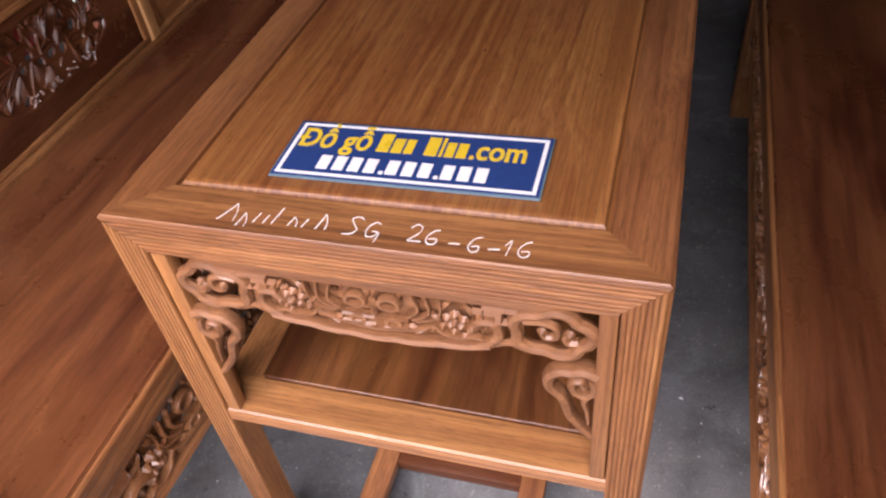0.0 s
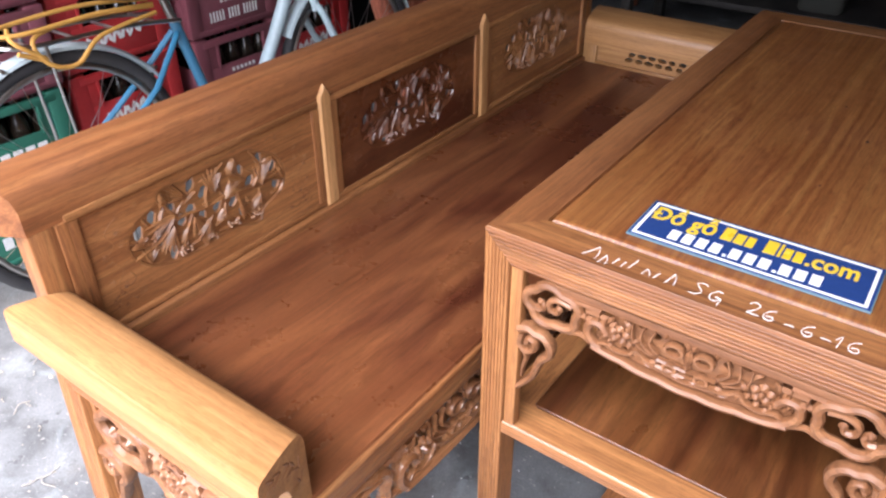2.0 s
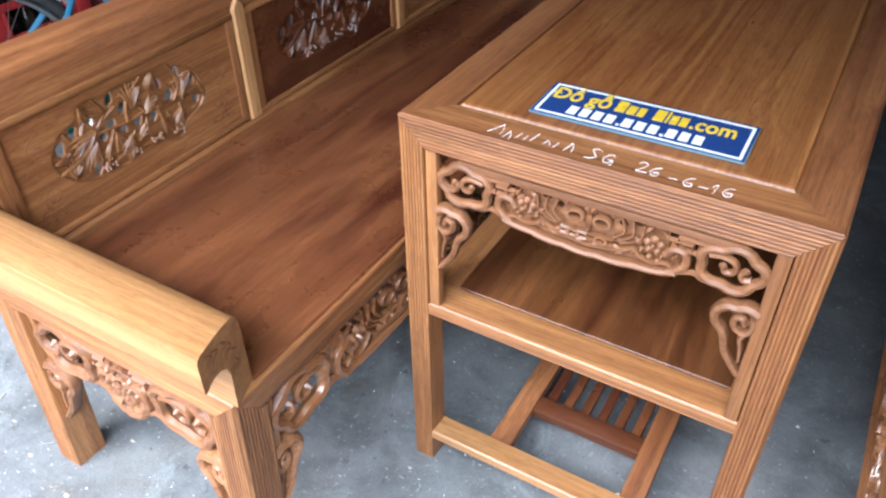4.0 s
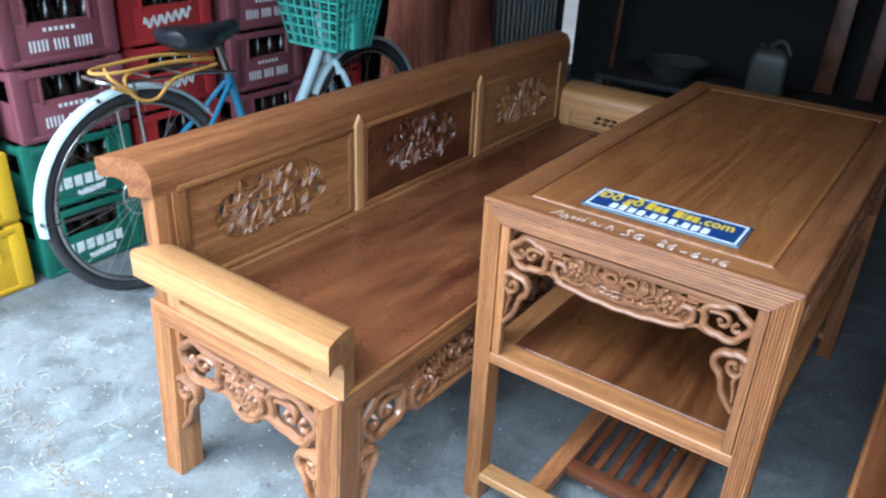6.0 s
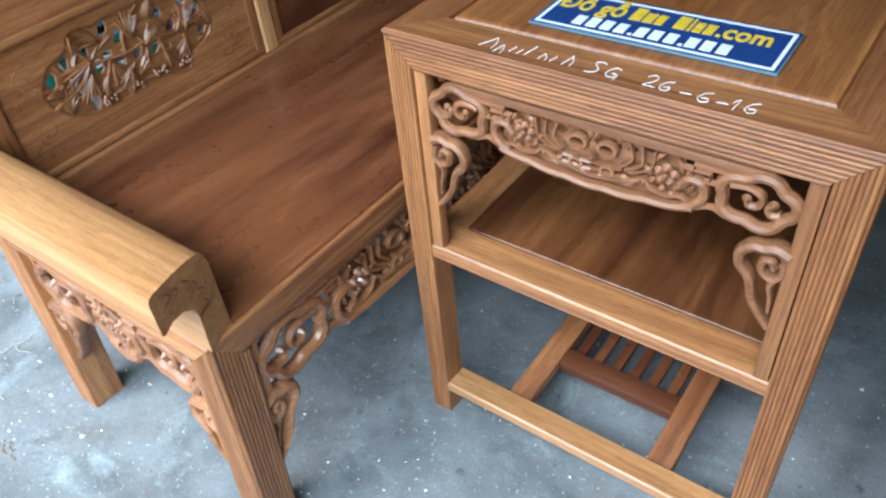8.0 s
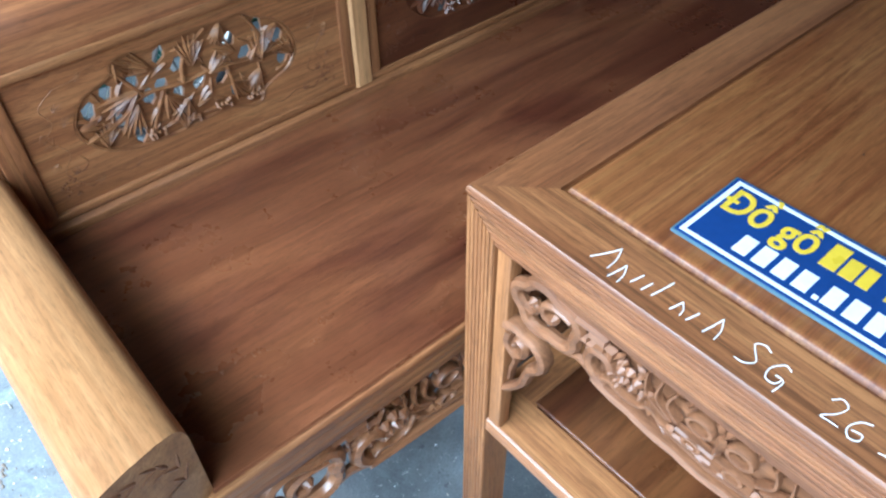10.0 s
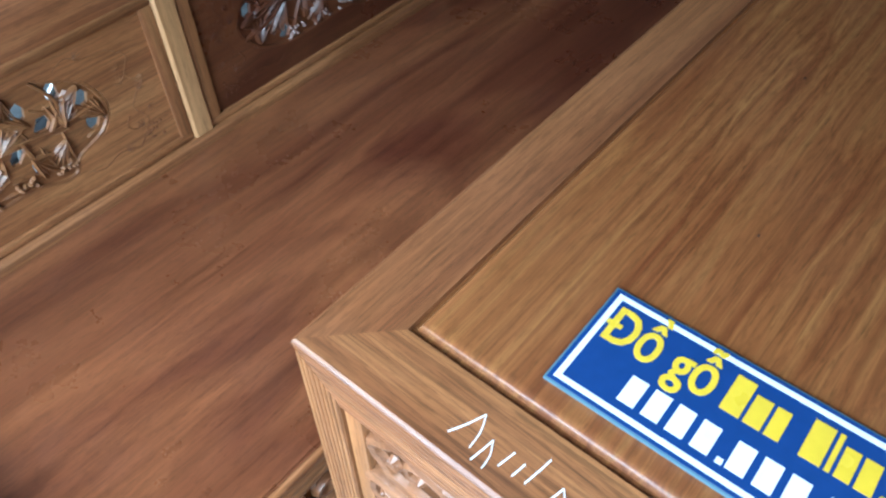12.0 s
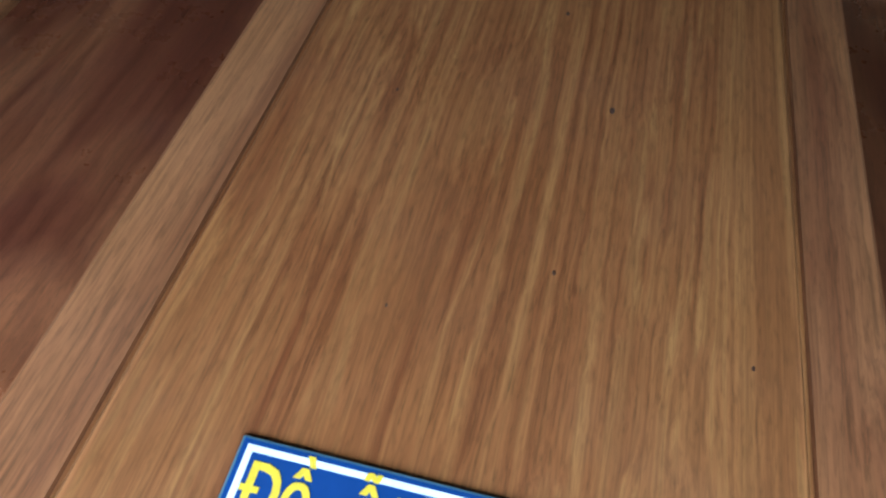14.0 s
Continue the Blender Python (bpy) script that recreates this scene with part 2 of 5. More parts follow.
def loft(rings, closed=True, caps=True):
    """A skin over rings of equally many points."""
    bm = bmesh.new()
    vs = [[bm.verts.new(p) for p in ring] for ring in rings]
    n = len(vs[0])
    for a, b in zip(vs, vs[1:]):
        for i in range(n if closed else n - 1):
            j = (i + 1) % n
            bm.faces.new((a[i], a[j], b[j], b[i]))
    if caps:
        bm.faces.new(vs[0])
        bm.faces.new(vs[-1])
    return bm


def tube(pts, r, seg=8, closed=False, bm=None, end=None):
    """A round bar along points in space; end: the radius that it tapers to."""
    pts = [Vector(p) for p in pts]
    n = len(pts)
    own = bmesh.new()
    rings, up = [], None
    for i, p in enumerate(pts):
        a = pts[i - 1] if i or closed else p
        b = pts[(i + 1) % n] if i < n - 1 or closed else p
        t = (b - a).normalized()
        if up is None:
            up = t.orthogonal().normalized()
        up = (up - t * up.dot(t)).normalized()
        side = t.cross(up)
        rr = r if end is None else r + (end - r) * i / max(n - 1, 1)
        rings.append([own.verts.new(p + rr * (math.cos(k * math.tau / seg) * up + math.sin(k * math.tau / seg) * side)) for k in range(seg)])
    for i in range(n if closed else n - 1):
        a, b = rings[i], rings[(i + 1) % n]
        shift = 0
        if closed and i == n - 1:
            shift = min(range(seg), key=lambda s: (a[0].co - b[s].co).length)
        for k in range(seg):
            own.faces.new((a[k], a[(k + 1) % seg], b[(k + 1 + shift) % seg], b[(k + shift) % seg]))
    if not closed:
        own.faces.new(rings[0])
        own.faces.new(rings[-1])
    return own if bm is None else join(bm, own)


def strip(bm, pts, r, rw, closed=False, w=0.0, seg=6, end=None):
    """A carved ridge along points (u, v) in the plane, r wide and rw deep to either side of w."""
    n, rings = len(pts), []
    for i, p in enumerate(pts):
        a = pts[i - 1] if i or closed else p
        b = pts[(i + 1) % n] if i < n - 1 or closed else p
        t = Vector((b[0] - a[0], b[1] - a[1]))
        t = t.normalized() if t.length > 1e-9 else Vector((1, 0))
        k = 1 if end is None else 1 + (end - 1) * i / max(n - 1, 1)
        rings.append([bm.verts.new((p[0] - t.y * r * k * math.cos(q), p[1] + t.x * r * k * math.cos(q), w + rw * math.sin(q) * (0.4 + 0.6 * k)))
                      for q in (j * math.tau / seg for j in range(seg))])
    for i in range(n if closed else n - 1):
        a, b = rings[i], rings[(i + 1) % n]
        for k in range(seg):
            bm.faces.new((a[k], a[(k + 1) % seg], b[(k + 1) % seg], b[k]))
    if not closed:
        bm.faces.new(rings[0])
        bm.faces.new(rings[-1])


def smooth_line(ctrl, closed=False, steps=5):
    """Points of a smooth curve through the control points."""
    out, n = [], len(ctrl)
    for i in range(n if closed else n - 1):
        p = [np.array(ctrl[j % n] if closed else ctrl[min(max(j, 0), n - 1)], float) for j in (i - 1, i, i + 1, i + 2)]
        for s in range(steps):
            t = s / steps
            out.append(tuple(0.5 * (2 * p[1] + (p[2] - p[0]) * t + (2 * p[0] - 5 * p[1] + 4 * p[2] - p[3]) * t * t + (3 * p[1] - p[0] - 3 * p[2] + p[3]) * t ** 3)))
    if not closed:
        out.append(tuple(ctrl[-1]))
    return out


def knob(bm, u, v, w, r, rw, seg=7):
    """A rounded bead in a carving."""
    rows = []
    for lat in (-0.5, 0.0, 0.5):
        c, s = math.cos(lat * math.pi / 1.2), math.sin(lat * math.pi / 1.2)
        rows.append([bm.verts.new((u + r * c * math.cos(k * math.tau / seg), v + r * c * math.sin(k * math.tau / seg), w + rw * s)) for k in range(seg)])
    for a, b in zip(rows, rows[1:]):
        for k in range(seg):
            bm.faces.new((a[k], a[(k + 1) % seg], b[(k + 1) % seg], b[k]))
    bm.faces.new(rows[0])
    bm.faces.new(rows[-1])


def reeds(span, count, depth, start=0.002):
    """Offsets along a face with half-round reeds: (place along the face, how far out)."""
    out, step = [], (span - 2 * start) / count
    for i in range(count):
        for q, o in ((0.0, 0.0), (0.10, 0.0), (0.20, 0.72), (0.40, 1.0), (0.70, 1.0), (0.90, 0.72)):
            out.append((start + step * (i + q), depth * o))
    out.append((span - start, 0.0))
    return out


# ---- framed furniture: reeded rails and legs that meet in mitres ----
def rail_profile(width, height, count, depth):
    """(inward, down) points of a rail's section; its outer face is reeded."""
    pts = [(depth + 0.002, 0.0), (width, 0.0), (width, height)]
    return pts + [(depth - out, height - s) for s, out in reeds(height, count, depth)]


def rail(sec, size, put, square):
    """A rail along its own axis from 0 to size, mitred at both ends. put(along, inward, down) gives the place."""
    near = [put(min(max(u, d), square), u, d) for u, d in sec]
    far = [put(size - min(max(u, d), square), u, d) for u, d in sec]
    return loft([near, far])


def leg_mesh(side, top, foot, count, depth, square, lean=(0.0, 0.0)):
    """A leg with its outer corner at 0, 0 and reeds on both outer faces, in local inward x and y."""
    sec = [(side, side), (side, depth)]
    sec = [(depth, side), (side, side)] + [(side - s, depth - out) for s, out in reeds(side - depth, count, depth)]
    sec += [(depth - out, depth + s) for s, out in reeds(side - depth, count, depth)][1:-1]
    hi = [(u, v, top - min(max(u, v), square)) for u, v in sec]
    lo = [(u + lean[0], v + lean[1], foot) for u, v in sec]
    return loft([lo, hi])


def placed(bm, m):
    bmesh.ops.transform(bm, matrix=m, verts=bm.verts)
    return bm


def flip(sx, sy):
    return Matrix.Diagonal((sx, sy, 1, 1))


# ---- carving ----
def cloud(bm, u, v, r, s, w=0.0, thick=0.0085):
    """A cloud head: a rounded loop of five soft lobes with a hooked curl inside."""
    lobes = [(0.56 * math.cos(radians(a)), 0.50 * math.sin(radians(a))) for a in (8, 78, 150, 222, 292)]
    loop = []
    for i in range(50):
        q = i * math.tau / 50
        d, far = (math.cos(q), math.sin(q)), 0.0
        for c in lobes:
            along = d[0] * c[0] + d[1] * c[1]
            rest = 0.50 ** 2 - (c[0] ** 2 + c[1] ** 2 - along ** 2)
            if rest > 0:
                far = max(far, along + math.sqrt(rest))
        loop.append((u + s * r * 1.16 * far * d[0], v + r * 0.98 * far * d[1]))
    loop = [tuple((loop[i - 1][k] + 2 * loop[i][k] + loop[(i + 1) % 50][k]) / 4 for k in (0, 1)) for i in range(50)]
    strip(bm, loop, thick, thick * 1.15, True, w, 8)
    for pts in (((-0.85, 0.35), (-0.3, 0.42), (0.12, 0.22), (0.10, -0.16), (-0.22, -0.22), (-0.30, 0.02)), ((0.78, -0.30), (0.50, -0.34), (0.36, -0.12), (0.52, 0.06))):
        line = smooth_line([(u + s * r * a, v + r * b) for a, b in pts], False, 5)
        strip(bm, line, thick * 0.72, thick * 0.95, False, w - 0.001, 7, 0.7)
        knob(bm, *line[-1], w + 0.001, thick * 0.8, thick * 0.9)


def blossom(bm, u, v, r, w=0.0, petals=5):
    for i in range(petals):
        a = i * math.tau / petals + 0.3
        knob(bm, u + r * 0.68 * math.cos(a), v + r * 0.68 * math.sin(a), w + 0.002, r * 0.46, r * 0.42)
    knob(bm, u, v, w + 0.005, r * 0.3, r * 0.4)


def fret(bm, u, v, a, b, s, w=0.0):
    for (p, q, x, y) in ((0, 0, a, b), (s * a * 0.75, -b * 0.7, a * 0.8, b * 0.9)):
        strip(bm, [(u + p - x, v + q - y), (u + p + x, v + q - y), (u + p + x, v + q + y), (u + p - x, v + q + y)], 0.0036, 0.0062, True, w, 4)


def heart(bm, u, v, a, b, s, w=0.0, thick=0.0088):
    """A hanging bracket: a lobed scroll that narrows to a tail on the leg."""
    pts = smooth_line([(u + s * a * (k - 0.05), v + b * h) for k, h in ((0.0, -0.02), (0.30, 0.03), (0.55, -0.01), (0.80, -0.02), (1.04, -0.13), (1.02, -0.28), (0.78, -0.40), (0.66, -0.54), (0.58, -0.68), (0.36, -0.84), (0.06, -1.0))], False, 4)
    strip(bm, pts, thick, thick * 1.3, False, w, 8, 0.6)
    curl = smooth_line([(u + s * a * k, v + b * h) for k, h in ((0.02, -0.10), (0.0, -0.26), (0.20, -0.35), (0.46, -0.29), (0.48, -0.17), (0.30, -0.14), (0.22, -0.21))], False, 5)
    strip(bm, curl, thick * 0.7, thick * 1.05, False, w, 7, 0.8)
    knob(bm, *curl[-1], w, thick * 0.8, thick)
    spur = smooth_line([(u + s * a * k, v + b * h) for k, h in ((0.04, -0.30), (0.22, -0.46), (0.14, -0.62), (0.10, -0.82))], False, 4)
    strip(bm, spur, thick * 0.55, thick * 0.8, False, w - 0.001, 6, 0.6)


def pierced(outline, holes, thick, w=0.0):
    """A flat board with holes cut through; u along, v up, its face at w."""
    bm, edges = bmesh.new(), []
    for loop in (outline, *holes):
        vs = [bm.verts.new((u, v, w)) for u, v in loop]
        edges += [bm.edges.new((vs[i], vs[(i + 1) % len(vs)])) for i in range(len(vs))]
    bmesh.ops.triangle_fill(bm, use_beauty=True, edges=edges)

    def within(p, loop):
        hit = False
        for i in range(len(loop)):
            (x0, y0), (x1, y1) = loop[i - 1], loop[i]
            if (y0 > p.y) != (y1 > p.y) and p.x < (x1 - x0) * (p.y - y0) / (y1 - y0) + x0:
                hit = not hit
        return hit

    for f in [f for f in bm.faces if any(within(f.calc_center_median(), h) for h in holes)]:
        bm.faces.remove(f)
    ext = bmesh.ops.extrude_face_region(bm, geom=bm.faces[:])
    bmesh.ops.translate(bm, vec=(0, 0, -thick), verts=[x for x in ext["geom"] if isinstance(x, bmesh.types.BMVert)])
    return bm


def apron(length, drop, groups=1, seed=1, stout=1.0):
    """Pierced apron with cloud ends, frets, blossoms and leaf scrolls; u along, v down from 0, w outward."""
    bm, rng = bmesh.new(), random.Random(seed)
    half, r = length / 2, drop * 0.40
    inner = half - 2.45 * r
    strip(bm, [(-half + r * 0.8, -0.006), (half - r * 0.8, -0.006)], 0.0075 * stout, 0.0062 * stout, False, -0.002, 8)
    span = 2 * (inner - r * 0.45)
    for s in (-1, 1):
        cloud(bm, s * (half - r * 1.12), -r * 1.12, r * 0.96, s, 0.0, 0.0070 * stout)
        fret(bm, s * (inner - 0.004), -drop * 0.27, drop * 0.20, drop * 0.10, -s)
        # the lower band starts in a volute and sends a sprig out towards the cloud
        e = s * span / 2
        vol = smooth_line([(e - s * drop * a, -drop * b) for a, b in ((0.20, 0.52), (0.10, 0.40), (-0.06, 0.42), (-0.10, 0.60), (0.0, 0.76), (0.14, 0.83))], False, 4)
        strip(bm, vol, 0.0066 * stout, 0.008 * stout, False, 0.0, 8)
        knob(bm, *vol[0], 0.001, 0.0078 * stout, 0.008 * stout)
        tail = smooth_line([(e + s * drop * a, -drop * b) for a, b in ((0.0, 0.80), (0.22, 0.72), (0.42, 0.80), (0.56, 0.70))], False, 4)
        strip(bm, tail, 0.0042 * stout, 0.006 * stout, False, 0.0, 6, 0.5)
    base = [(-span / 2 + span * i / 40, -drop * (0.80 + 0.15 * math.sin(math.pi * i / 40) ** 0.8 + 0.022 * abs(math.sin(i * math.pi / 8 + 0.4)))) for i in range(41)]
    strip(bm, base, 0.0062 * stout, 0.0085 * stout, False, 0.0, 8)
    outline = base + [(p[0], -0.008) for p in reversed(base)]
    holes = []
    spots = ((0.15, 0.33, 0.115, 0.085), (0.36, 0.30, 0.05, 0.05), (0.16, 0.66, 0.075, 0.055), (0.44, 0.60, 0.085, 0.055), (0.52, 0.22, 0.07, 0.045), (0.90, 0.24, 0.075, 0.055), (0.93, 0.62, 0.05, 0.05), (0.66, 0.74, 0.06, 0.035), (0.32, 0.80, 0.05, 0.03))
    for g in range(groups):
        c, h = -span / 2 + span * (g + 0.5) / groups, span / groups / 2
        for s in (-1, 1):
            for k, (du, dv, a, e) in enumerate(spots):
                holes.append([(c + s * h * du + drop * a * math.cos(q) * (1.22 + 0.2 * math.sin(2 * q + k)), -drop * dv + 1.15 * drop * e * math.sin(q)) for q in (i * math.tau / 11 for i in range(11))])
    join(bm, pierced(outline, holes, 0.004, -0.0075 * stout))
    for g in range(groups):
        c, h = -span / 2 + span * (g + 0.5) / groups, span / groups / 2
        for s in (-1, 1):
            blossom(bm, c + s * h * 0.72, -drop * 0.44, drop * 0.155, 0.001)
            knob(bm, c + s * h * 0.60, -drop * 0.58, 0.001, drop * 0.05, 0.006)
            knob(bm, c + s * h * 0.82, -drop * 0.60, 0.001, drop * 0.05, 0.006)
            for k, (du, dv, ra, rb) in enumerate(((0.15, 0.33, 0.125, 0.092), (0.16, 0.66, 0.092, 0.066))):
                ring = [(c + s * h * du + drop * ra * math.cos(q), -drop * dv + drop * rb * math.sin(q)) for q in (i * math.tau / 14 for i in range(14))]
                strip(bm, ring, 0.0031 * stout, 0.0058 * stout, True, 0.001 - 0.001 * k)
            # long acanthus leaves that sweep up from the middle
            for k, (a0, b0, a1, b1, a2, b2) in enumerate(((0.30, 0.50, 0.40, 0.36, 0.36, 0.14), (0.34, 0.54, 0.49, 0.40, 0.48, 0.14), (0.37, 0.57, 0.57, 0.44, 0.60, 0.16))):
                blade = smooth_line([(c + s * h * a, -drop * b) for a, b in ((a0, b0), (a1, b1), (a2, b2))], False, 5)
                strip(bm, blade, drop * 0.034 * (1.1 - 0.12 * k), 0.0058 * stout, False, 0.001 - 0.0006 * k, 6, 0.45)
            for b0 in (0.60, 0.71):
                strip(bm, [(c, -drop * b0), (c + s * h * 0.09, -drop * b0), (c + s * h * 0.30, -drop * (b0 - 0.01))], 0.0021 * stout, 0.0055 * stout, False, 0.0, 5)
            wave = smooth_line([(c + s * h * a, -drop * b) for a, b in ((0.0, 0.80), (0.22, 0.76), (0.40, 0.70), (0.52, 0.60), (0.60, 0.72), (0.74, 0.76), (0.86, 0.70), (0.95, 0.76))], False, 4)
            strip(bm, wave, 0.0034 * stout, 0.006 * stout, False, 0.0, 6, 0.8)
            for a, b, q in ((0.50, 0.70, 0.9), (0.90, 0.40, 1.3), (0.86, 0.30, 2.2), (0.62, 0.26, 0.8), (0.95, 0.50, 4.6), (0.02, 0.22, 1.1), (0.30, 0.66, 5.8), (0.34, 0.78, 0.3), (0.05, 0.78, 0.2), (0.58, 0.50, 2.4), (0.26, 0.18, 1.9)):
                leaf(bm, c + s * h * a, -drop * b, q if s > 0 else math.pi - q, drop * 0.15, drop * 0.045, 0.001, 0.005)
            for k in range(7):
                knob(bm, c + s * h * rng.uniform(0.5, 0.98), -drop * rng.uniform(0.3, 0.78), rng.uniform(-0.002, 0.001), stout * rng.uniform(0.003, 0.005), 0.005, 6)
        leaf(bm, c, -drop * 0.50, radians(90), drop * 0.30, drop * 0.06, 0.001, 0.005)
        knob(bm, c, -drop * 0.52, 0.001, drop * 0.05, 0.006)
    return bm


def leaf(bm, u, v, ang, size, wide, w=0.0, lift=0.004):
    """A pointed leaf with a raised middle rib."""
    ca, sa = math.cos(ang), math.sin(ang)
    at = lambda x, y, z: bm.verts.new((u + x * ca - y * sa, v + x * sa + y * ca, w + z))
    left, mid, right, low = [], [], [], []
    for i in range(6):
        t = i / 5
        h = wide * math.sin(math.pi * (0.08 + 0.92 * t) ** 0.8) * (1 if i < 5 else 0.05)
        x = size * t
        left.append(at(x, h, 0.0)), right.append(at(x, -h, 0.0)), mid.append(at(x, 0, lift * (1 - t * 0.6))), low.append(at(x, 0, -0.005))
    for i in range(5):
        for a, b in ((left, mid), (mid, right), (right, low), (low, left)):
            bm.faces.new((a[i], a[i + 1], b[i + 1], b[i]))


CARTOUCHE = [(-0.179, 0.025), (-0.160, 0.050), (-0.120, 0.065), (-0.113, 0.082), (-0.092, 0.089), (-0.06, 0.085), (-0.03, 0.087), (0.008, 0.088), (0.056, 0.085), (0.090, 0.085), (0.108, 0.074),
             (0.145, 0.055), (0.165, 0.024), (0.169, -0.006), (0.151, -0.033), (0.110, -0.050), (0.098, -0.070), (0.075, -0.072), (0.035, -0.059), (-0.046, -0.063), (-0.104, -0.060), (-0.148, -0.045), (-0.172, -0.022), (-0.183, 0.0)]
# open gaps of the openwork: place along, place up
GAPS = [(-0.166, 0.026), (-0.168, -0.004), (-0.154, -0.026), (-0.126, -0.012), (-0.104, -0.047), (-0.130, -0.040), (-0.094, 0.048), (-0.052, 0.024), (-0.031, -0.004), (-0.076, 0.012), (-0.023, 0.046), (-0.047, 0.074), (-0.094, 0.074),
        (0.039, -0.006), (0.003, 0.003), (0.066, 0.054), (0.078, 0.074), (0.150, -0.014), (0.134, -0.030), (0.148, 0.030), (0.064, -0.036), (0.086, 0.022), (-0.135, 0.046), (0.118, 0.060)]
# leaves of the openwork: place along, place up, angle, length
FANS = [(-0.002, 0.034, 1.45, 0.050), (0.106, 0.004, 1.25, 0.050), (-0.088, 0.028, 3.55, 0.062), (-0.092, 0.008, 4.15, 0.054), (-0.020, -0.012, 4.30, 0.048), (0.068, 0.030, 2.50, 0.036), (0.052, -0.014, 5.40, 0.044), (-0.058, 0.052, 2.70, 0.050),
        (0.128, 0.006, 5.70, 0.036), (0.020, 0.012, 0.40, 0.040), (-0.050, 0.008, 5.10, 0.050), (0.100, -0.014, 4.20, 0.040),
        (-0.150, -0.036, 1.25, 0.040), (-0.176, 0.004, 0.10, 0.036), (0.160, -0.008, 2.30, 0.036), (-0.106, 0.080, 5.20, 0.036), (0.052, 0.080, 4.50, 0.034), (-0.036, -0.058, 1.30, 0.034), (0.140, 0.048, 3.70, 0.036)]


def pierced_panel(length, height, thick, rise):
    """A board with the cartouche cut through; u along, v up, w outward."""
    rect = []
    for a, b in (((-1, -1), (1, -1)), ((1, -1), (1, 1)), ((1, 1), (-1, 1)), ((-1, 1), (-1, -1))):
        for i in range(8):
            t = i / 8
            rect.append((length / 2 * (a[0] + (b[0] - a[0]) * t), height / 2 * (a[1] + (b[1] - a[1]) * t)))
    return pierced(rect, [[(u, v + rise) for u, v in smooth_line(CARTOUCHE, True, 4)]], thick)


def vine(rise, seed):
    """Folded vine leaves and stems with open gaps between them inside the cartouche, and low tendrils round it."""
    rng = random.Random(seed)
    rim = smooth_line(CARTOUCHE, True, 4)
    holes, centres = [], []
    for u, v in GAPS:
        u, v, t = u * 0.95 + rng.uniform(-0.002, 0.002), 0.010 + (v - 0.010) * 0.88, rng.uniform(0.85, 1.6)
        if any(math.hypot((u - x) / 0.0225, (v - y) / 0.0290) < 1 for x, y in centres):
            continue
        centres.append((u, v))
        a, e = rng.uniform(0.0140, 0.0165), rng.uniform(0.0100, 0.0116)
        ring = []
        for k in range(6):
            q, g = (k + rng.uniform(-0.25, 0.25)) * math.tau / 6, rng.uniform(0.82, 1.0)
            x, y = a * g * math.cos(q), e * g * math.sin(q)
            ring.append((u + x * math.cos(t) - y * math.sin(t), v + rise + x * math.sin(t) + y * math.cos(t)))
        holes.append(ring)
    bm = pierced([(u * 1.01, v * 1.01 + rise) for u, v in rim], holes, 0.006, -0.004)
    strip(bm, [(u * 0.985, v * 0.985 + rise) for u, v in rim], 0.0034, 0.0040, True, -0.004, 6)
    at = -0.0035
    for line in (((-0.175, -0.02), (-0.12, -0.006), (-0.08, 0.018), (-0.02, 0.012), (0.03, 0.016), (0.09, 0.006), (0.16, 0.012)), ((-0.08, 0.018), (-0.10, 0.05), (-0.115, 0.07)), ((-0.02, 0.012), (-0.01, 0.05), (0.03, 0.08)), ((0.05, 0.014), (0.06, -0.03), (0.085, -0.06)), ((-0.05, 0.014), (-0.075, -0.03), (-0.08, -0.055)), ((0.09, 0.006), (0.11, 0.04), (0.09, 0.08))):
        strip(bm, smooth_line([(a, b + rise) for a, b in line], False, 5), 0.0036, 0.0050, False, at, 6, 0.6)
    # fans of folded blades that bridge the gaps
    for u, v, a, size in FANS:
        for k in range(-3, 4):
            q = a + k * 0.19 + rng.uniform(-0.04, 0.04)
            tip = (u + 0.7 * size * math.cos(q), v + 0.7 * size * math.sin(q))
            if any(math.hypot((tip[0] - x) / 0.008, (tip[1] - y) / 0.010) < 1 for x, y in centres):
                continue
            leaf(bm, u, v + rise, q, size * (1 - 0.05 * abs(k)) * rng.uniform(0.90, 1.05), size * 0.074, at + 0.001 + rng.uniform(-0.001, 0.001), 0.0045 + rng.uniform(0, 0.0015))
    count, tries = 0, 0
    while count < 48 and tries < 2500:
        tries += 1
        u, v, a, size = rng.uniform(-0.165, 0.155), rng.uniform(-0.052, 0.078), rng.uniform(0, 6.3), rng.uniform(0.018, 0.032)
        if (u / 0.172) ** 2 + ((v - 0.012) / 0.074) ** 2 > 1:
            continue
        spine = [(u + size * f * math.cos(a), v + size * f * math.sin(a)) for f in (0.1, 0.5, 0.9)]
        if any(math.hypot((x - p) / 0.0105, (y - q) / 0.0135) < 1 for x, y in spine for p, q in centres):
            continue
        leaf(bm, u, v + rise, a, size, rng.uniform(0.003, 0.0052), at - 0.001 + rng.uniform(-0.001, 0.001), 0.005)
        count += 1
    for c in ((0.03, -0.048), (-0.075, -0.048), (0.085, -0.050), (-0.02, -0.050)):
        for k in range(9):
            knob(bm, c[0] + rng.uniform(-0.016, 0.016), c[1] + rise + rng.uniform(-0.006, 0.009), at + 0.002, 0.0042, 0.0042, 6)
    face = 0.0002
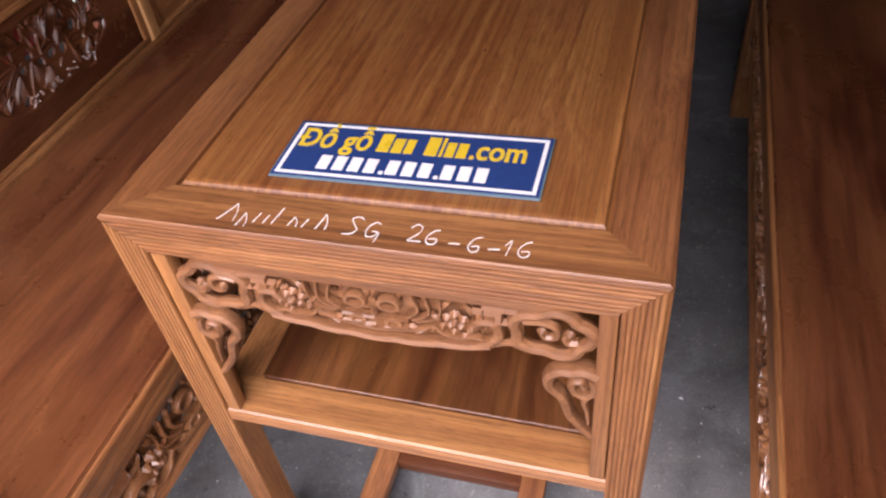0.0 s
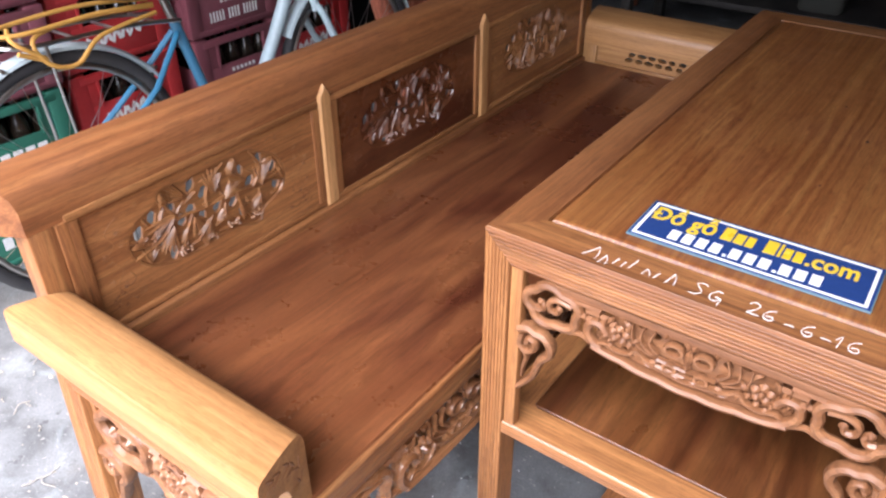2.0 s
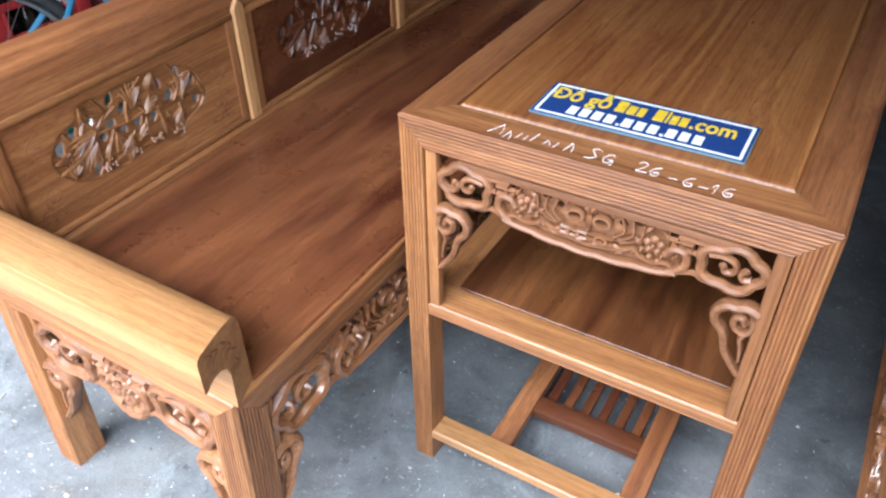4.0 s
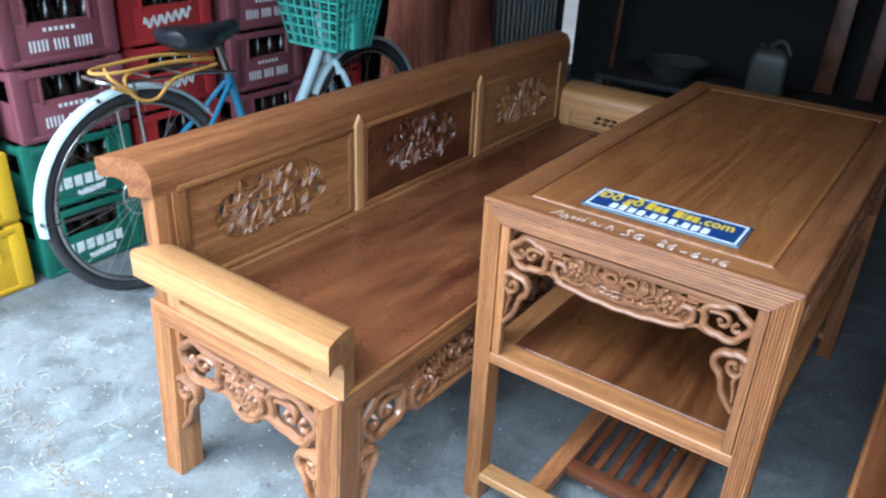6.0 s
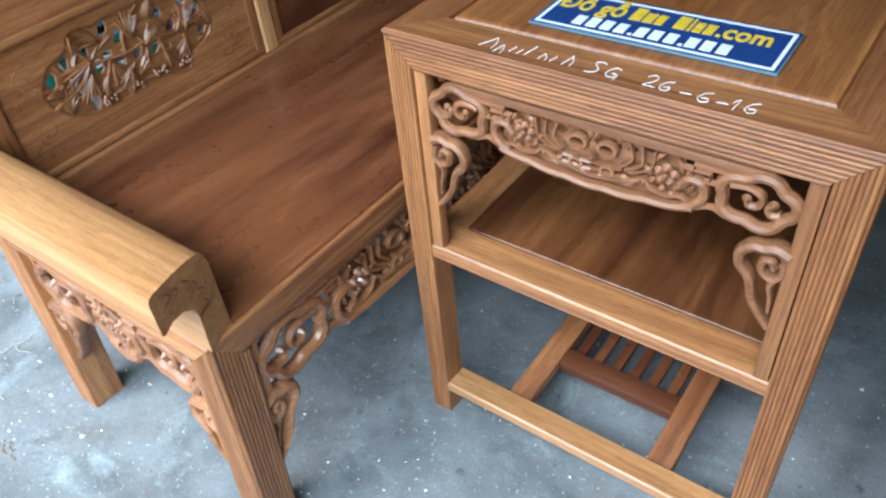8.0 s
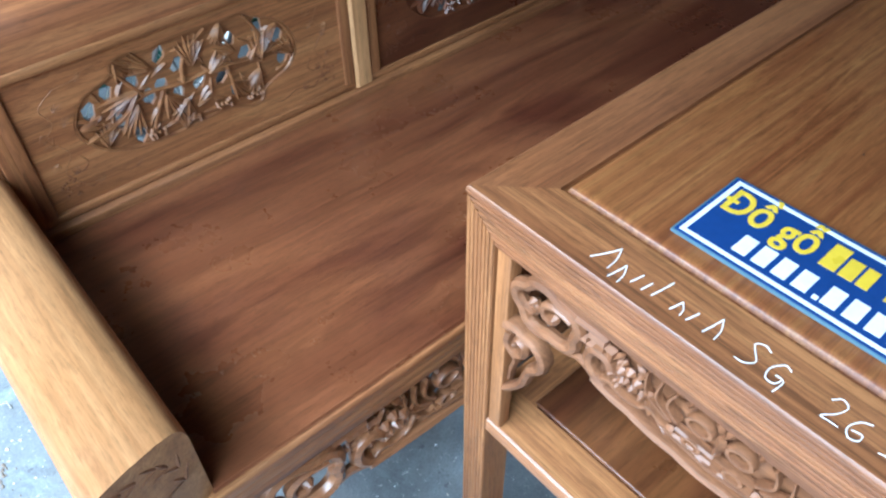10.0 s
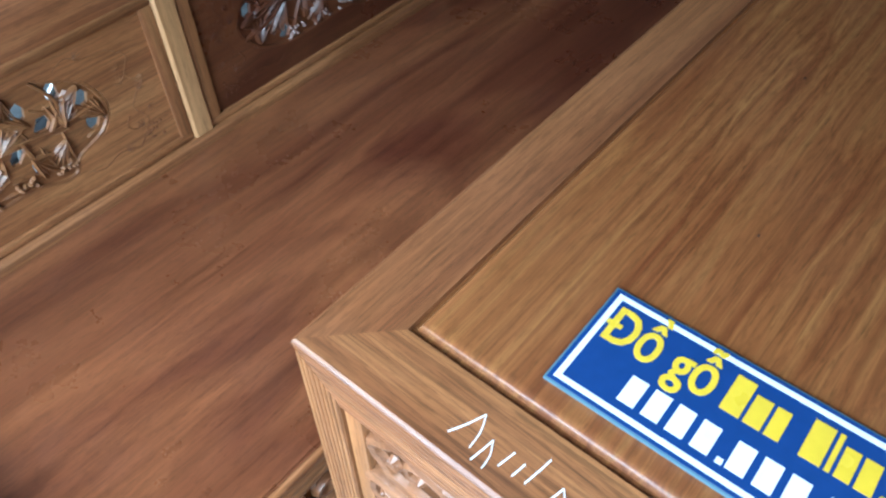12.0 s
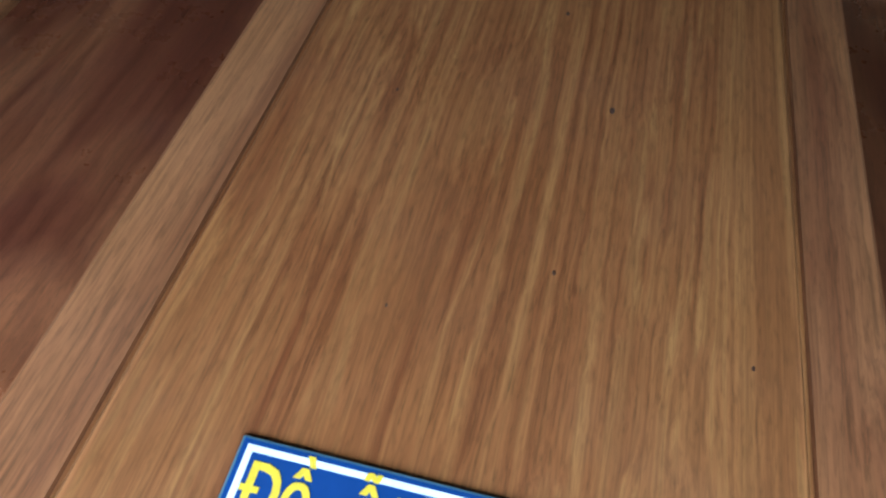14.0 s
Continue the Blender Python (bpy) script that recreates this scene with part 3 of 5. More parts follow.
    for s in (-1, 1):
        for line in (((0.19, -0.085), (0.215, -0.05), (0.20, -0.02), (0.225, 0.01)), ((0.225, 0.01), (0.205, 0.03), (0.215, 0.055), (0.19, 0.075)), ((0.19, -0.085), (0.16, -0.075), (0.13, -0.085), (0.11, -0.075)), ((0.19, 0.075), (0.16, 0.078), (0.14, 0.088), (0.12, 0.08)), ((0.19, -0.03), (0.183, -0.045), (0.195, -0.055), (0.20, -0.045))):
            strip(bm, smooth_line([(s * p[0], p[1] + rise * 0.4) for p in line], False, 5), 0.0012, 0.00045, False, face, 5, 0.6)
        for u, v, a in ((0.205, -0.055, 2.2), (0.215, 0.0, 0.9), (0.20, 0.045, 2.6), (0.17, -0.08, 0.6), (0.225, 0.02, 4.3), (0.15, 0.082, 0.3), (0.195, 0.02, 1.8), (0.22, -0.03, 5.4)):
            for k in range(-2, 3):
                leaf(bm, s * u, v + rise * 0.4, (a if s > 0 else math.pi - a) + k * 0.45, 0.016 - 0.002 * abs(k), 0.0017, face - 0.0005, 0.0010)
        for k in range(16):
            knob(bm, s * (0.218 + rng.uniform(-0.014, 0.012)), -0.072 + rng.uniform(-0.016, 0.014), face, 0.0026, 0.0012, 6)
    return bm

# ---- setting ----
def setting(name, bm, mat, label, smooth=False):
    return tagged(new(name, mesh_from(name, bm, mat, smooth)), label, name.split("_")[0], "", "structure")


def sheet(x0, x1, y0, y1, n, m, z):
    bm = bmesh.new()
    vs = [[bm.verts.new((x0 + (x1 - x0) * i / n, y0 + (y1 - y0) * j / m, z)) for j in range(m + 1)] for i in range(n + 1)]
    for i in range(n):
        for j in range(m):
            bm.faces.new((vs[i][j], vs[i + 1][j], vs[i + 1][j + 1], vs[i][j + 1]))
    return bm


setting("floor", block(-2.6, 2.8, -2.2, 4.2, -0.12, 0.0, 0), CONC, "worn grey concrete floor with dust and stains")
setting("ground", sheet(-60, 60, -60, 60, 2, 2, -0.125), ASPHALT, "pale dusty yard outside the open shed")
setting("wall_left", block(-2.35, -2.2, -0.6, 4.0, 0, 3.0, 0), PLASTER, "old plaster wall behind the crates, interior shade in its colour")
setting("wall_right", block(2.4, 2.55, -2.0, 4.0, 0, 3.0, 0), PLASTER, "old plaster wall, interior shade in its colour")
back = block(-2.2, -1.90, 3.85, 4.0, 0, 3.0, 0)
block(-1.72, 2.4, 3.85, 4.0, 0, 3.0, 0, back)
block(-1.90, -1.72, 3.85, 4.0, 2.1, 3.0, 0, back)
setting("wall_back", back, PLASTER, "back wall, interior shade in its colour, with a narrow door gap letting daylight in")
# Never in view; added to cut the daylight falling on the right side.
setting("wall_front", block(0.75, 2.4, -2.0, -1.85, 0, 3.0, 0), PLASTER, "unseen plaster wall added to keep daylight off the right side")
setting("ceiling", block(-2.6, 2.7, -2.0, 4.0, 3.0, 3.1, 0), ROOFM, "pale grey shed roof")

# ---- table ----
TW, TL, TH = 0.587, 1.215, 0.76
table = thing("tea_table", (-0.004, 0, 0), "tall brown hardwood tea table with pierced aprons and lower shelf", "table", turn=0.25)
SEC = rail_profile(0.062, 0.050, 8, 0.0022)
part("end_rail", rail(SEC, TW, lambda a, u, d: (a, u, TH - d), 0.062), FX, table, "reeded rail with mitred corners")
part("end_rail", rail(SEC, TW, lambda a, u, d: (a, TL - u, TH - d), 0.062), FX, table)
part("side_rail", rail(SEC, TL, lambda a, u, d: (u, a, TH - d), 0.062), FY, table)
part("side_rail", rail(SEC, TL, lambda a, u, d: (TW - u, a, TH - d), 0.062), FY, table)
for sx, sy, x, y in ((1, 1, 0, 0), (-1, 1, TW, 0), (1, -1, 0, TL), (-1, -1, TW, TL)):
    part("leg", placed(leg_mesh(0.044, TH - 0.0005, 0, 7, 0.0024, 0.05), Matrix.Translation((x, y, 0)) @ flip(sx, sy)), WZ, table, "reeded square leg")


def raised_panel(x0, x1, y0, y1, z, edge, sink, under):
    """A board with a moulded rim: a sunk outer margin, a rounded bead and a raised field."""
    rings = []
    for inset, dz in ((0, -under), (0, -sink), (edge * 0.34, -sink), (edge * 0.46, -0.003), (edge * 0.58, -0.0008), (edge * 0.8, 0.0002), (edge, 0.0002), (edge * 1.15, 0.0)):
        rings.append([(x0 + inset, y0 + inset, z + dz), (x1 - inset, y0 + inset, z + dz), (x1 - inset, y1 - inset, z + dz), (x0 + inset, y1 - inset, z + dz)])
    return loft(rings)


for kx, ky, kr in [(a, b, c * 0.6) for a, b, c in ((0.359, 0.568, 0.004), (0.165, 0.536, 0.002), (0.334, 0.373, 0.0025), (0.484, 0.330, 0.0022), (0.30, 0.70, 0.003), (0.43, 0.86, 0.003), (0.22, 0.31, 0.0015))]:
    b = loft([[(kx + kr * 1.1 * k * math.cos(q), ky + kr * 1.7 * k * math.sin(q), TH + z) for q in (i * math.tau / 10 for i in range(10))] for k, z in ((1.0, 0.0003), (0.9, 0.0009), (0.5, 0.0007))])
    part("knot", b, KNOT, table, "small dark wood knot")
part("top_panel", raised_panel(0.060, TW - 0.060, 0.064, TL - 0.064, TH + 0.0005, 0.015, 0.006, 0.02), TOPW, table, "striped field board with a rounded bead")
SH = 0.416
SEC2 = rail_profile(0.058, 0.026, 4, 0.0018)
for nm, size, put in (("shelf_rail", TW - 0.066, lambda a, u, d: (0.033 + a, 0.002 + u, SH - d)), ("shelf_rail", TW - 0.066, lambda a, u, d: (0.033 + a, TL - 0.002 - u, SH - d)),
                      ("shelf_rail", TL - 0.004, lambda a, u, d: (0.012 + u, 0.002 + a, SH - d - 0.0008)), ("shelf_rail", TL - 0.004, lambda a, u, d: (TW - 0.012 - u, 0.002 + a, SH - d - 0.0008))):
    near = [put(0 if nm == "shelf_rail" and size < 1 else 0.05, u, d) for u, d in SEC2]
    far = [put(size - (0 if size < 1 else 0.05), u, d) for u, d in SEC2]
    part(nm, loft([near, far]), WX if size < 1 else WY, table, "reeded shelf rail")
part("shelf_panel", raised_panel(0.062, TW - 0.062, 0.060, TL - 0.060, SH + 0.0004, 0.007, 0.002, 0.018), SHELFW, table, "red-brown shelf board with figured grain")
for y in (0.0, TL):
    s = 1 if y == 0 else -1
    sec = rail_profile(0.045, 0.022, 3, 0.0016)
    part("foot_rail", loft([[(a, y + s * (0.001 + u), 0.083 - d) for u, d in sec] for a in (0.038, TW - 0.038)]), GX, table, "pale low stretcher between the legs")
for x in (0.142, 0.402):
    part("stretcher", block(x, x + 0.042, 0.046, TL - 0.046, 0.050, 0.076, 0.003), FY, table)
for y in (0.158, TL - 0.198):
    part("cross_rail", block(0.184, 0.402, y, y + 0.04, 0.048, 0.072, 0.003), RX, table)
for i in range(6):
    x = 0.196 + i * 0.0355
    part("slat", block(x, x + 0.018, 0.198, TL - 0.198, 0.054, 0.068, 0.002), RY, table)
# pierced aprons with their inner frames and hanging brackets
for y, s in ((0.012, 1), (TL - 0.012, -1)):
    turn = Matrix(((1, 0, 0, TW / 2), (0, 0, -s, y), (0, 1, 0, 0.704), (0, 0, 0, 1)))
    part("apron", placed(apron(TW - 0.134, 0.088, 1, 3), turn), CARVE, table, "pierced apron of clouds, frets and blossoms")
    for k in (-1, 1):
        x = 0.044 if k > 0 else TW - 0.044
        part("inner_frame", block(min(x, x + k * 0.018), max(x, x + k * 0.018), y - 0.008, y + 0.010, SH, 0.712, 0.002), WZ, table)
        b = bmesh.new()
        heart(b, 0, 0, 0.048, 0.112, 1)
        part("bracket", placed(b, Matrix(((k, 0, 0, x + k * 0.018), (0, 0, -s, y), (0, 1, 0, 0.612), (0, 0, 0, 1)))), CARVE, table, "carved hanging scroll bracket")
for x, s in ((0.012, 1), (TW - 0.012, -1)):
    turn = Matrix(((0, 0, -s, x), (1, 0, 0, TL / 2), (0, 1, 0, 0.704), (0, 0, 0, 1)))
    part("apron", placed(apron(TL - 0.14, 0.088, 2, 5), turn), CARVE_L, table, "pierced apron of clouds, frets and blossoms")
    for k in (-1, 1):
        y = 0.044 if k > 0 else TL - 0.044
        part("inner_frame", block(x - 0.008, x + 0.010, min(y, y + k * 0.018), max(y, y + k * 0.018), SH, 0.712, 0.002), WZ, table)
        b = bmesh.new()
        heart(b, 0, 0, 0.048, 0.112, 1)
        part("bracket", placed(b, Matrix(((0, 0, -s, x), (k, 0, 0, y + k * 0.018), (0, 1, 0, 0.612), (0, 0, 0, 1)))), CARVE_L, table)

# ---- benches ----
BX, BY = 0.28, 0.908      # half depth and half length of the seat frame
SZ = 0.456                # seat height


def arm_section():
    pts = [(0.0, 0.0), (0.0, 0.108), (0.004, 0.124), (0.013, 0.134), (0.03, 0.141), (0.06, 0.148), (0.095, 0.153), (0.103, 0.152), (0.1065, 0.147),
           (0.107, 0.096), (0.103, 0.094), (0.085, 0.097), (0.066, 0.092), (0.052, 0.081), (0.046, 0.066), (0.045, 0.060)]
    return pts


def bench(place, turn, label):
    th = thing("wooden_bench", place, label, "bench", "benches of the set", "", turn)
    sec = rail_profile(0.068, 0.050, 9, 0.0020)
    plain = rail_profile(0.068, 0.050, 3, 0.0007)
    for s in (1, -1):
        part("front_rail" if s > 0 else "back_rail", rail(plain, 2 * BY, lambda a, u, d: (s * (BX - u), a - BY, SZ - d), 0.068), WY, th, "reeded seat rail")
        part("end_rail", rail(sec, 2 * BX, lambda a, u, d: (a - BX, s * (BY - u), SZ - d), 0.068), WX, th)
    part("seat_panel", raised_panel(-BX + 0.014, BX - 0.007, -BY + 0.052, BY - 0.052, SZ + 0.0045, 0.004, 0.003, 0.0042), RY, th, "dark red-brown seat board with cloudy grain")
    for sx in (1, -1):
        for sy in (1, -1):
            part("leg", placed(leg_mesh(0.062, SZ - 0.0005, 0, 9, 0.0021, 0.05, (0.0, -0.022)), Matrix.Translation((sx * BX, sy * BY, 0)) @ flip(-sx, -sy)), WZ, th, "reeded square leg")
    # aprons and brackets
    for s in (1, -1):
        part("apron", placed(apron(2 * BY - 0.15, 0.145, 4, 11, 1.6), Matrix(((0, 0, s, s * (BX - 0.016)), (1, 0, 0, 0), (0, 1, 0, SZ - 0.052), (0, 0, 0, 1)))), VARN, th, "pierced apron of clouds and blossoms")
        part("apron", placed(apron(2 * BX - 0.15, 0.145, 1, 7, 1.55), Matrix(((1, 0, 0, 0), (0, 0, s, s * (BY - 0.016)), (0, 1, 0, SZ - 0.052), (0, 0, 0, 1)))), CARVE, th)
        for k in (1, -1):
            b = bmesh.new()
            heart(b, 0, 0, 0.056, 0.135, 1, 0, 0.0125)
            part("bracket", placed(b, Matrix(((0, 0, s, s * (BX - 0.018)), (-k, -0.048 * k, 0, k * (BY - 0.058)), (0, 1, 0, SZ - 0.182), (0, 0, 0, 1)))), CARVE_L, th, "carved hanging scroll bracket")
            part("inner_frame", block(*sorted((s * (BX - 0.026), s * (BX - 0.010))), *sorted((k * (BY - 0.062), k * (BY - 0.078))), SZ - 0.20, SZ - 0.05, 0.002), WZ, th)
            b = bmesh.new()
            heart(b, 0, 0, 0.056, 0.135, 1, 0, 0.0125)
            part("bracket", placed(b, Matrix(((-k, 0, 0, k * (BX - 0.066)), (0, -0.048 * s, s, s * (BY - 0.012)), (0, 1, 0, SZ - 0.182), (0, 0, 0, 1)))), CARVE, th)
            part("inner_frame", block(*sorted((k * (BX - 0.062), k * (BX - 0.078))), *sorted((s * (BY - 0.026), s * (BY - 0.010))), SZ - 0.20, SZ - 0.05, 0.002), WZ, th)
    # arms: a rolled board that flares outward, on a post, a low rail and a pierced band
    y0 = 0.854
    for s in (1, -1):
        roll = [(0.0, 0.06)] + [p for p in arm_section() if p[1] >= 0.06]
        rings = []
        for x, flare in ((BX - 0.012, 0.38), (BX - 0.03, 0.38), (0.1, 0.0), (-0.1, 0.0), (-BX + 0.06, 0.3), (-BX + 0.055, 0.3)):
            sign = 1 if x > 0 else -1
            rings.append([(x + sign * flare * d * (1 if sign > 0 else 0.3), s * (y0 + d), SZ + z) for d, z in roll])
        arm = part("armrest", loft(rings), GX, th, "rolled pale golden armrest with a flared carved end")
        front = BX - 0.012
        b = bmesh.new()
        for u0, v0, a in ((0.02, 0.085, 1.2), (0.03, 0.10, 0.6), (0.04, 0.115, 0.3), (0.06, 0.125, 0.1), (0.02, 0.06, 1.5), (0.075, 0.13, 0.2)):
            for k in (-1, 1):
                leaf(b, u0, v0, a + k * 0.5, 0.02, 0.0025, 0.0, 0.0015)
        part("end_carving", placed(b, Matrix(((0.38, 0, 1, front), (s, 0, 0, s * y0), (0, 1, 0, SZ), (0, 0, 0, 1)))), CARVE, arm, "shallow leaf carving")
        foot = [(0.0, 0.0), (0.0, 0.064), (0.046, 0.064), (0.050, 0.0)]
        part("arm_post", loft([[(x + 0.38 * d * k, s * (y0 + d), SZ + z) for d, z in foot] for x, k in ((BX - 0.075, 0.0), (BX - 0.012, 1.0))]), GX, th, "post flush with the armrest end")
        part("arm_post", block(-BX + 0.055, -BX + 0.10, *sorted((s * y0, s * (y0 + 0.045))), SZ - 0.001, SZ + 0.066, 0.002), GZ, th)
        part("arm_rail", block(-BX + 0.10, BX - 0.070, *sorted((s * (y0 + 0.031), s * (y0 + 0.049))), SZ - 0.001, SZ + 0.021, 0.002), GX, th)
        part("arm_bead", block(-BX + 0.10, BX - 0.070, *sorted((s * (y0 + 0.002), s * (y0 + 0.012))), SZ - 0.001, SZ + 0.012, 0.002), GX, th)
        holes = []
        for i in range(6):
            for j in (0, 1):
                u, v, a = -0.075 + 0.032 * i + 0.008 * j, 0.032 + 0.017 * j, 0.0125 - 0.002 * ((i + j) % 2)
                holes.append([(u + a * math.cos(q) * (1.1 + 0.25 * math.sin(2 * q + i)), v + 0.0075 * math.sin(q)) for q in (k * math.tau / 9 for k in range(9))])
        left, right = -BX + 0.10, BX - 0.070
        face = pierced([(left, 0.0), (-0.1, 0.0), (0.0, 0.0), (0.1, 0.0), (right, 0.0), (right, 0.075), (0.1, 0.075), (0.0, 0.075), (-0.1, 0.075), (left, 0.075)], holes, 0.018)
        part("arm_board", placed(face, Matrix(((1, 0, 0, 0), (0, 0, -s, s * (y0 + 0.012)), (0, 1, 0, SZ), (0, 0, 0, 1)))), GX, th, "board pierced by small fret holes")
    # back: rolled top board, stiles, rails and three pierced panels
    f = -0.230                # front face of the back
    hb, ends = 0.896, 0.0
    top = [(0.0, 0.245), (0.0, 0.285), (0.006, 0.305), (0.018, 0.320), (0.038, 0.328), (0.075, 0.327), (0.094, 0.325), (0.098, 0.320),
           (0.096, 0.288), (0.088, 0.284), (0.066, 0.285), (0.052, 0.278), (0.045, 0.262), (0.044, 0.245)]
    rings = [[(f - d, y + (1 if y > 0 else -1) * flare * d, SZ + z) for d, z in top] for y, flare in ((-hb, 0.55), (-hb + 0.05, 0.55), (-0.5, 0.0), (0.5, 0.0), (hb - 0.05, 0.55), (hb, 0.55))]
    part("crest_rail", loft(rings), CY, th, "thick crest board rolled backward")
    for s in (1, -1):
        part("end_stile", block(f - 0.044, f, *sorted((s * hb, s * (hb - 0.042))), SZ - 0.001, SZ + 0.245, 0.003), WZ, th)
        part("back_bead", block(f - 0.026, f + 0.003, *sorted((s * (hb - 0.042), s * (hb - 0.062))), SZ + 0.02, SZ + 0.245, 0.002), WZ, th)
    part("back_rail", block(f - 0.040, f + 0.016, -hb + 0.042, hb - 0.042, SZ - 0.001, SZ + 0.018, 0.003), WY, th)
    width = (2 * (hb - 0.054) - 2 * 0.034) / 3
    for i in range(3):
        c = -hb + 0.058 + width / 2 + i * (width + 0.034)
        turn_m = Matrix(((0, 0, 1, f - 0.003), (1, 0, 0, c), (0, 1, 0, SZ + 0.137), (0, 0, 0, 1)))
        pn = part("back_panel", placed(pierced_panel(width, 0.236, 0.010, 0.0), turn_m), RY if i == 1 else WY, th, "board pierced by a lobed vine cartouche")
        part("vine_carving", placed(vine(0.0, 20 + i), turn_m), RY if i == 1 else WY, pn, "openwork vine leaves, stems and fruit")
        for a, b2 in ((-1, 1), (1, 1)):
            y = c + a * (width / 2 - 0.010)
            part("panel_bead", block(f - 0.004, f + 0.003, y - 0.010, y + 0.010, SZ + 0.03, SZ + 0.242, 0.003), WZ, th)
        part("panel_bead", block(f - 0.004, f + 0.003, c - width / 2, c + width / 2, SZ + 0.241, SZ + 0.255, 0.003), WY, th)
        part("panel_bead", block(f - 0.004, f + 0.003, c - width / 2, c + width / 2, SZ + 0.019, SZ + 0.032, 0.003), WY, th)
        if i < 2:
            y = c + width / 2
            ring = [(y, SZ + 0.018), (y + 0.034, SZ + 0.018), (y + 0.034, SZ + 0.262), (y + 0.017, SZ + 0.285), (y, SZ + 0.262)]
            inset = [(y + 0.004, SZ + 0.02), (y + 0.030, SZ + 0.02), (y + 0.030, SZ + 0.260), (y + 0.017, SZ + 0.279), (y + 0.004, SZ + 0.260)]
            part("stile", loft([[(f - 0.03, a, b2) for a, b2 in ring], [(f + 0.003, a, b2) for a, b2 in ring], [(f + 0.007, a, b2) for a, b2 in inset]]), GZ, th, "pale golden stile with a pointed head")
    return th


bench_one = bench((-0.34, 0.56, 0), 0, "long hardwood bench with pierced back panels standing on concrete")
bench_two = copy_thing(bench_one, pose(1.004, 0.535, 0, 0, 0, 180))
tagged(bench_two, "matching hardwood bench facing the tea table from the dark side")

# ---- sign and chalk on the table ----
def lettering(text, size, bold=0.0, squeeze=1.0):
    """Letters of the built-in font as a flat mesh with thickness, its left foot at 0, 0."""
    cu = bpy.data.curves.new("letters", "FONT")
    cu.body, cu.size, cu.extrude, cu.offset = text, size, 0.0004, bold
    cu.resolution_u = 3
    ob = bpy.data.objects.new("letters", cu)
    scene.collection.objects.link(ob)
    me = bpy.data.meshes.new_from_object(ob.evaluated_get(bpy.context.evaluated_depsgraph_get()))
    bm = bmesh.new()
    bm.from_mesh(me)
    bpy.data.objects.remove(ob)
    bpy.data.meshes.remove(me)
    xs = [v.co.x for v in bm.verts]
    left = min(xs)
    for v in bm.verts:
        v.co.x = (v.co.x - left) * squeeze
    return bm, (max(xs) - left) * squeeze


sign = thing("name_plate", (0.3035, 0.1425, TH + 0.0015), "blue acrylic name plate with white border lying on table", "sign", turn=0.8)
SU, SV, ST = 0.1465, 0.0505, 0.0032
part("plate", block(-SU, SU, -SV, SV, 0, ST, 0.0012), SIGNE, sign, "clear acrylic edge")
part("face", block(-SU + 0.002, SU - 0.002, -SV + 0.002, SV - 0.002, ST - 0.0006, ST + 0.0003, 0), SIGNB, sign, "glossy deep blue face")
for a, b, c, d in ((-1, 1, -1, -1), (-1, 1, 1, 1), (-1, -1, -1, 1), (1, 1, -1, 1)):
    w, i = 0.0021, 0.0075
    e = w if a == b else -w
    part("border", block(a * (SU - i) - w, b * (SU - i) + w, c * (SV - i) - (-e if c != d else w), d * (SV - i) + (-e if c != d else w), ST, ST + 0.0006, 0), SIGNW, sign)
words, wide = lettering("Dồ gỗ", 0.043, 0.0003, 1.0)
more, _ = lettering("Dồ gỗ", 0.043, 0.0003, 1.0)
join(words, more, Matrix.Translation((0.0016, 0, 0.0002)))
fit_w = 0.082 / wide
words = placed(words, Matrix.Translation((-0.1335, 0.003, ST + 0.0004)) @ Matrix.Diagonal((fit_w, 1.1, 1, 1)))
part("lettering", words, SIGNY, sign, "yellow bold words", smooth=False)
part("letter_bar", block(-0.1365, -0.1245, 0.0165, 0.0205, ST + 0.0001, ST + 0.0009, 0), SIGNY, sign)
x = -0.042
for wd, hi in ((0.0165, 0.032), (0.0145, 0.025), (0.0125, 0.025), (0, 0), (0.0165, 0.032), (0.006, 0.032), (0.0125, 0.025), (0.0135, 0.025)):
    if wd == 0:
        x += 0.0105
        continue
    part("name_bar", block(x, x + wd - 0.0026, 0.003, hi + 0.003, ST + 0.0001, ST + 0.0008, 0), SIGNY, sign)
    x += wd
words, wide = lettering(".com", 0.043, 0.0003, 1.0)
more, _ = lettering(".com", 0.043, 0.0003, 1.0)
join(words, more, Matrix.Translation((0.0016, 0, 0.0002)))
part("lettering", placed(words, Matrix.Translation((x + 0.001, 0.003, ST + 0.0004)) @ Matrix.Diagonal((0.059 / wide, 1.1, 1, 1))), SIGNY, sign, smooth=False)
x = -0.098
for i in range(12):
    wd = 0.0065 if i in (4, 8) else 0.0178
    if i in (4, 8):
        part("digit_bar", block(x, x + 0.0045, -0.0345, -0.030, ST + 0.0001, ST + 0.0008, 0.0), SIGNW, sign)
    else:
        part("digit_bar", block(x, x + 0.0125, -0.034, -0.011, ST + 0.0001, ST + 0.0008, 0.0), SIGNW, sign)
    x += wd

chalk = thing("chalk_writing", (0, 0, TH + 0.0002), "white chalk handwriting with a date on the table rail", "writing")


def stroke(name, pts, r=0.00048):
    b = bmesh.new()
    strip(b, pts, r, 0.00035, False, 0.0002, 6)
    part(name, b, CHALK, chalk)


U0 = 0.133
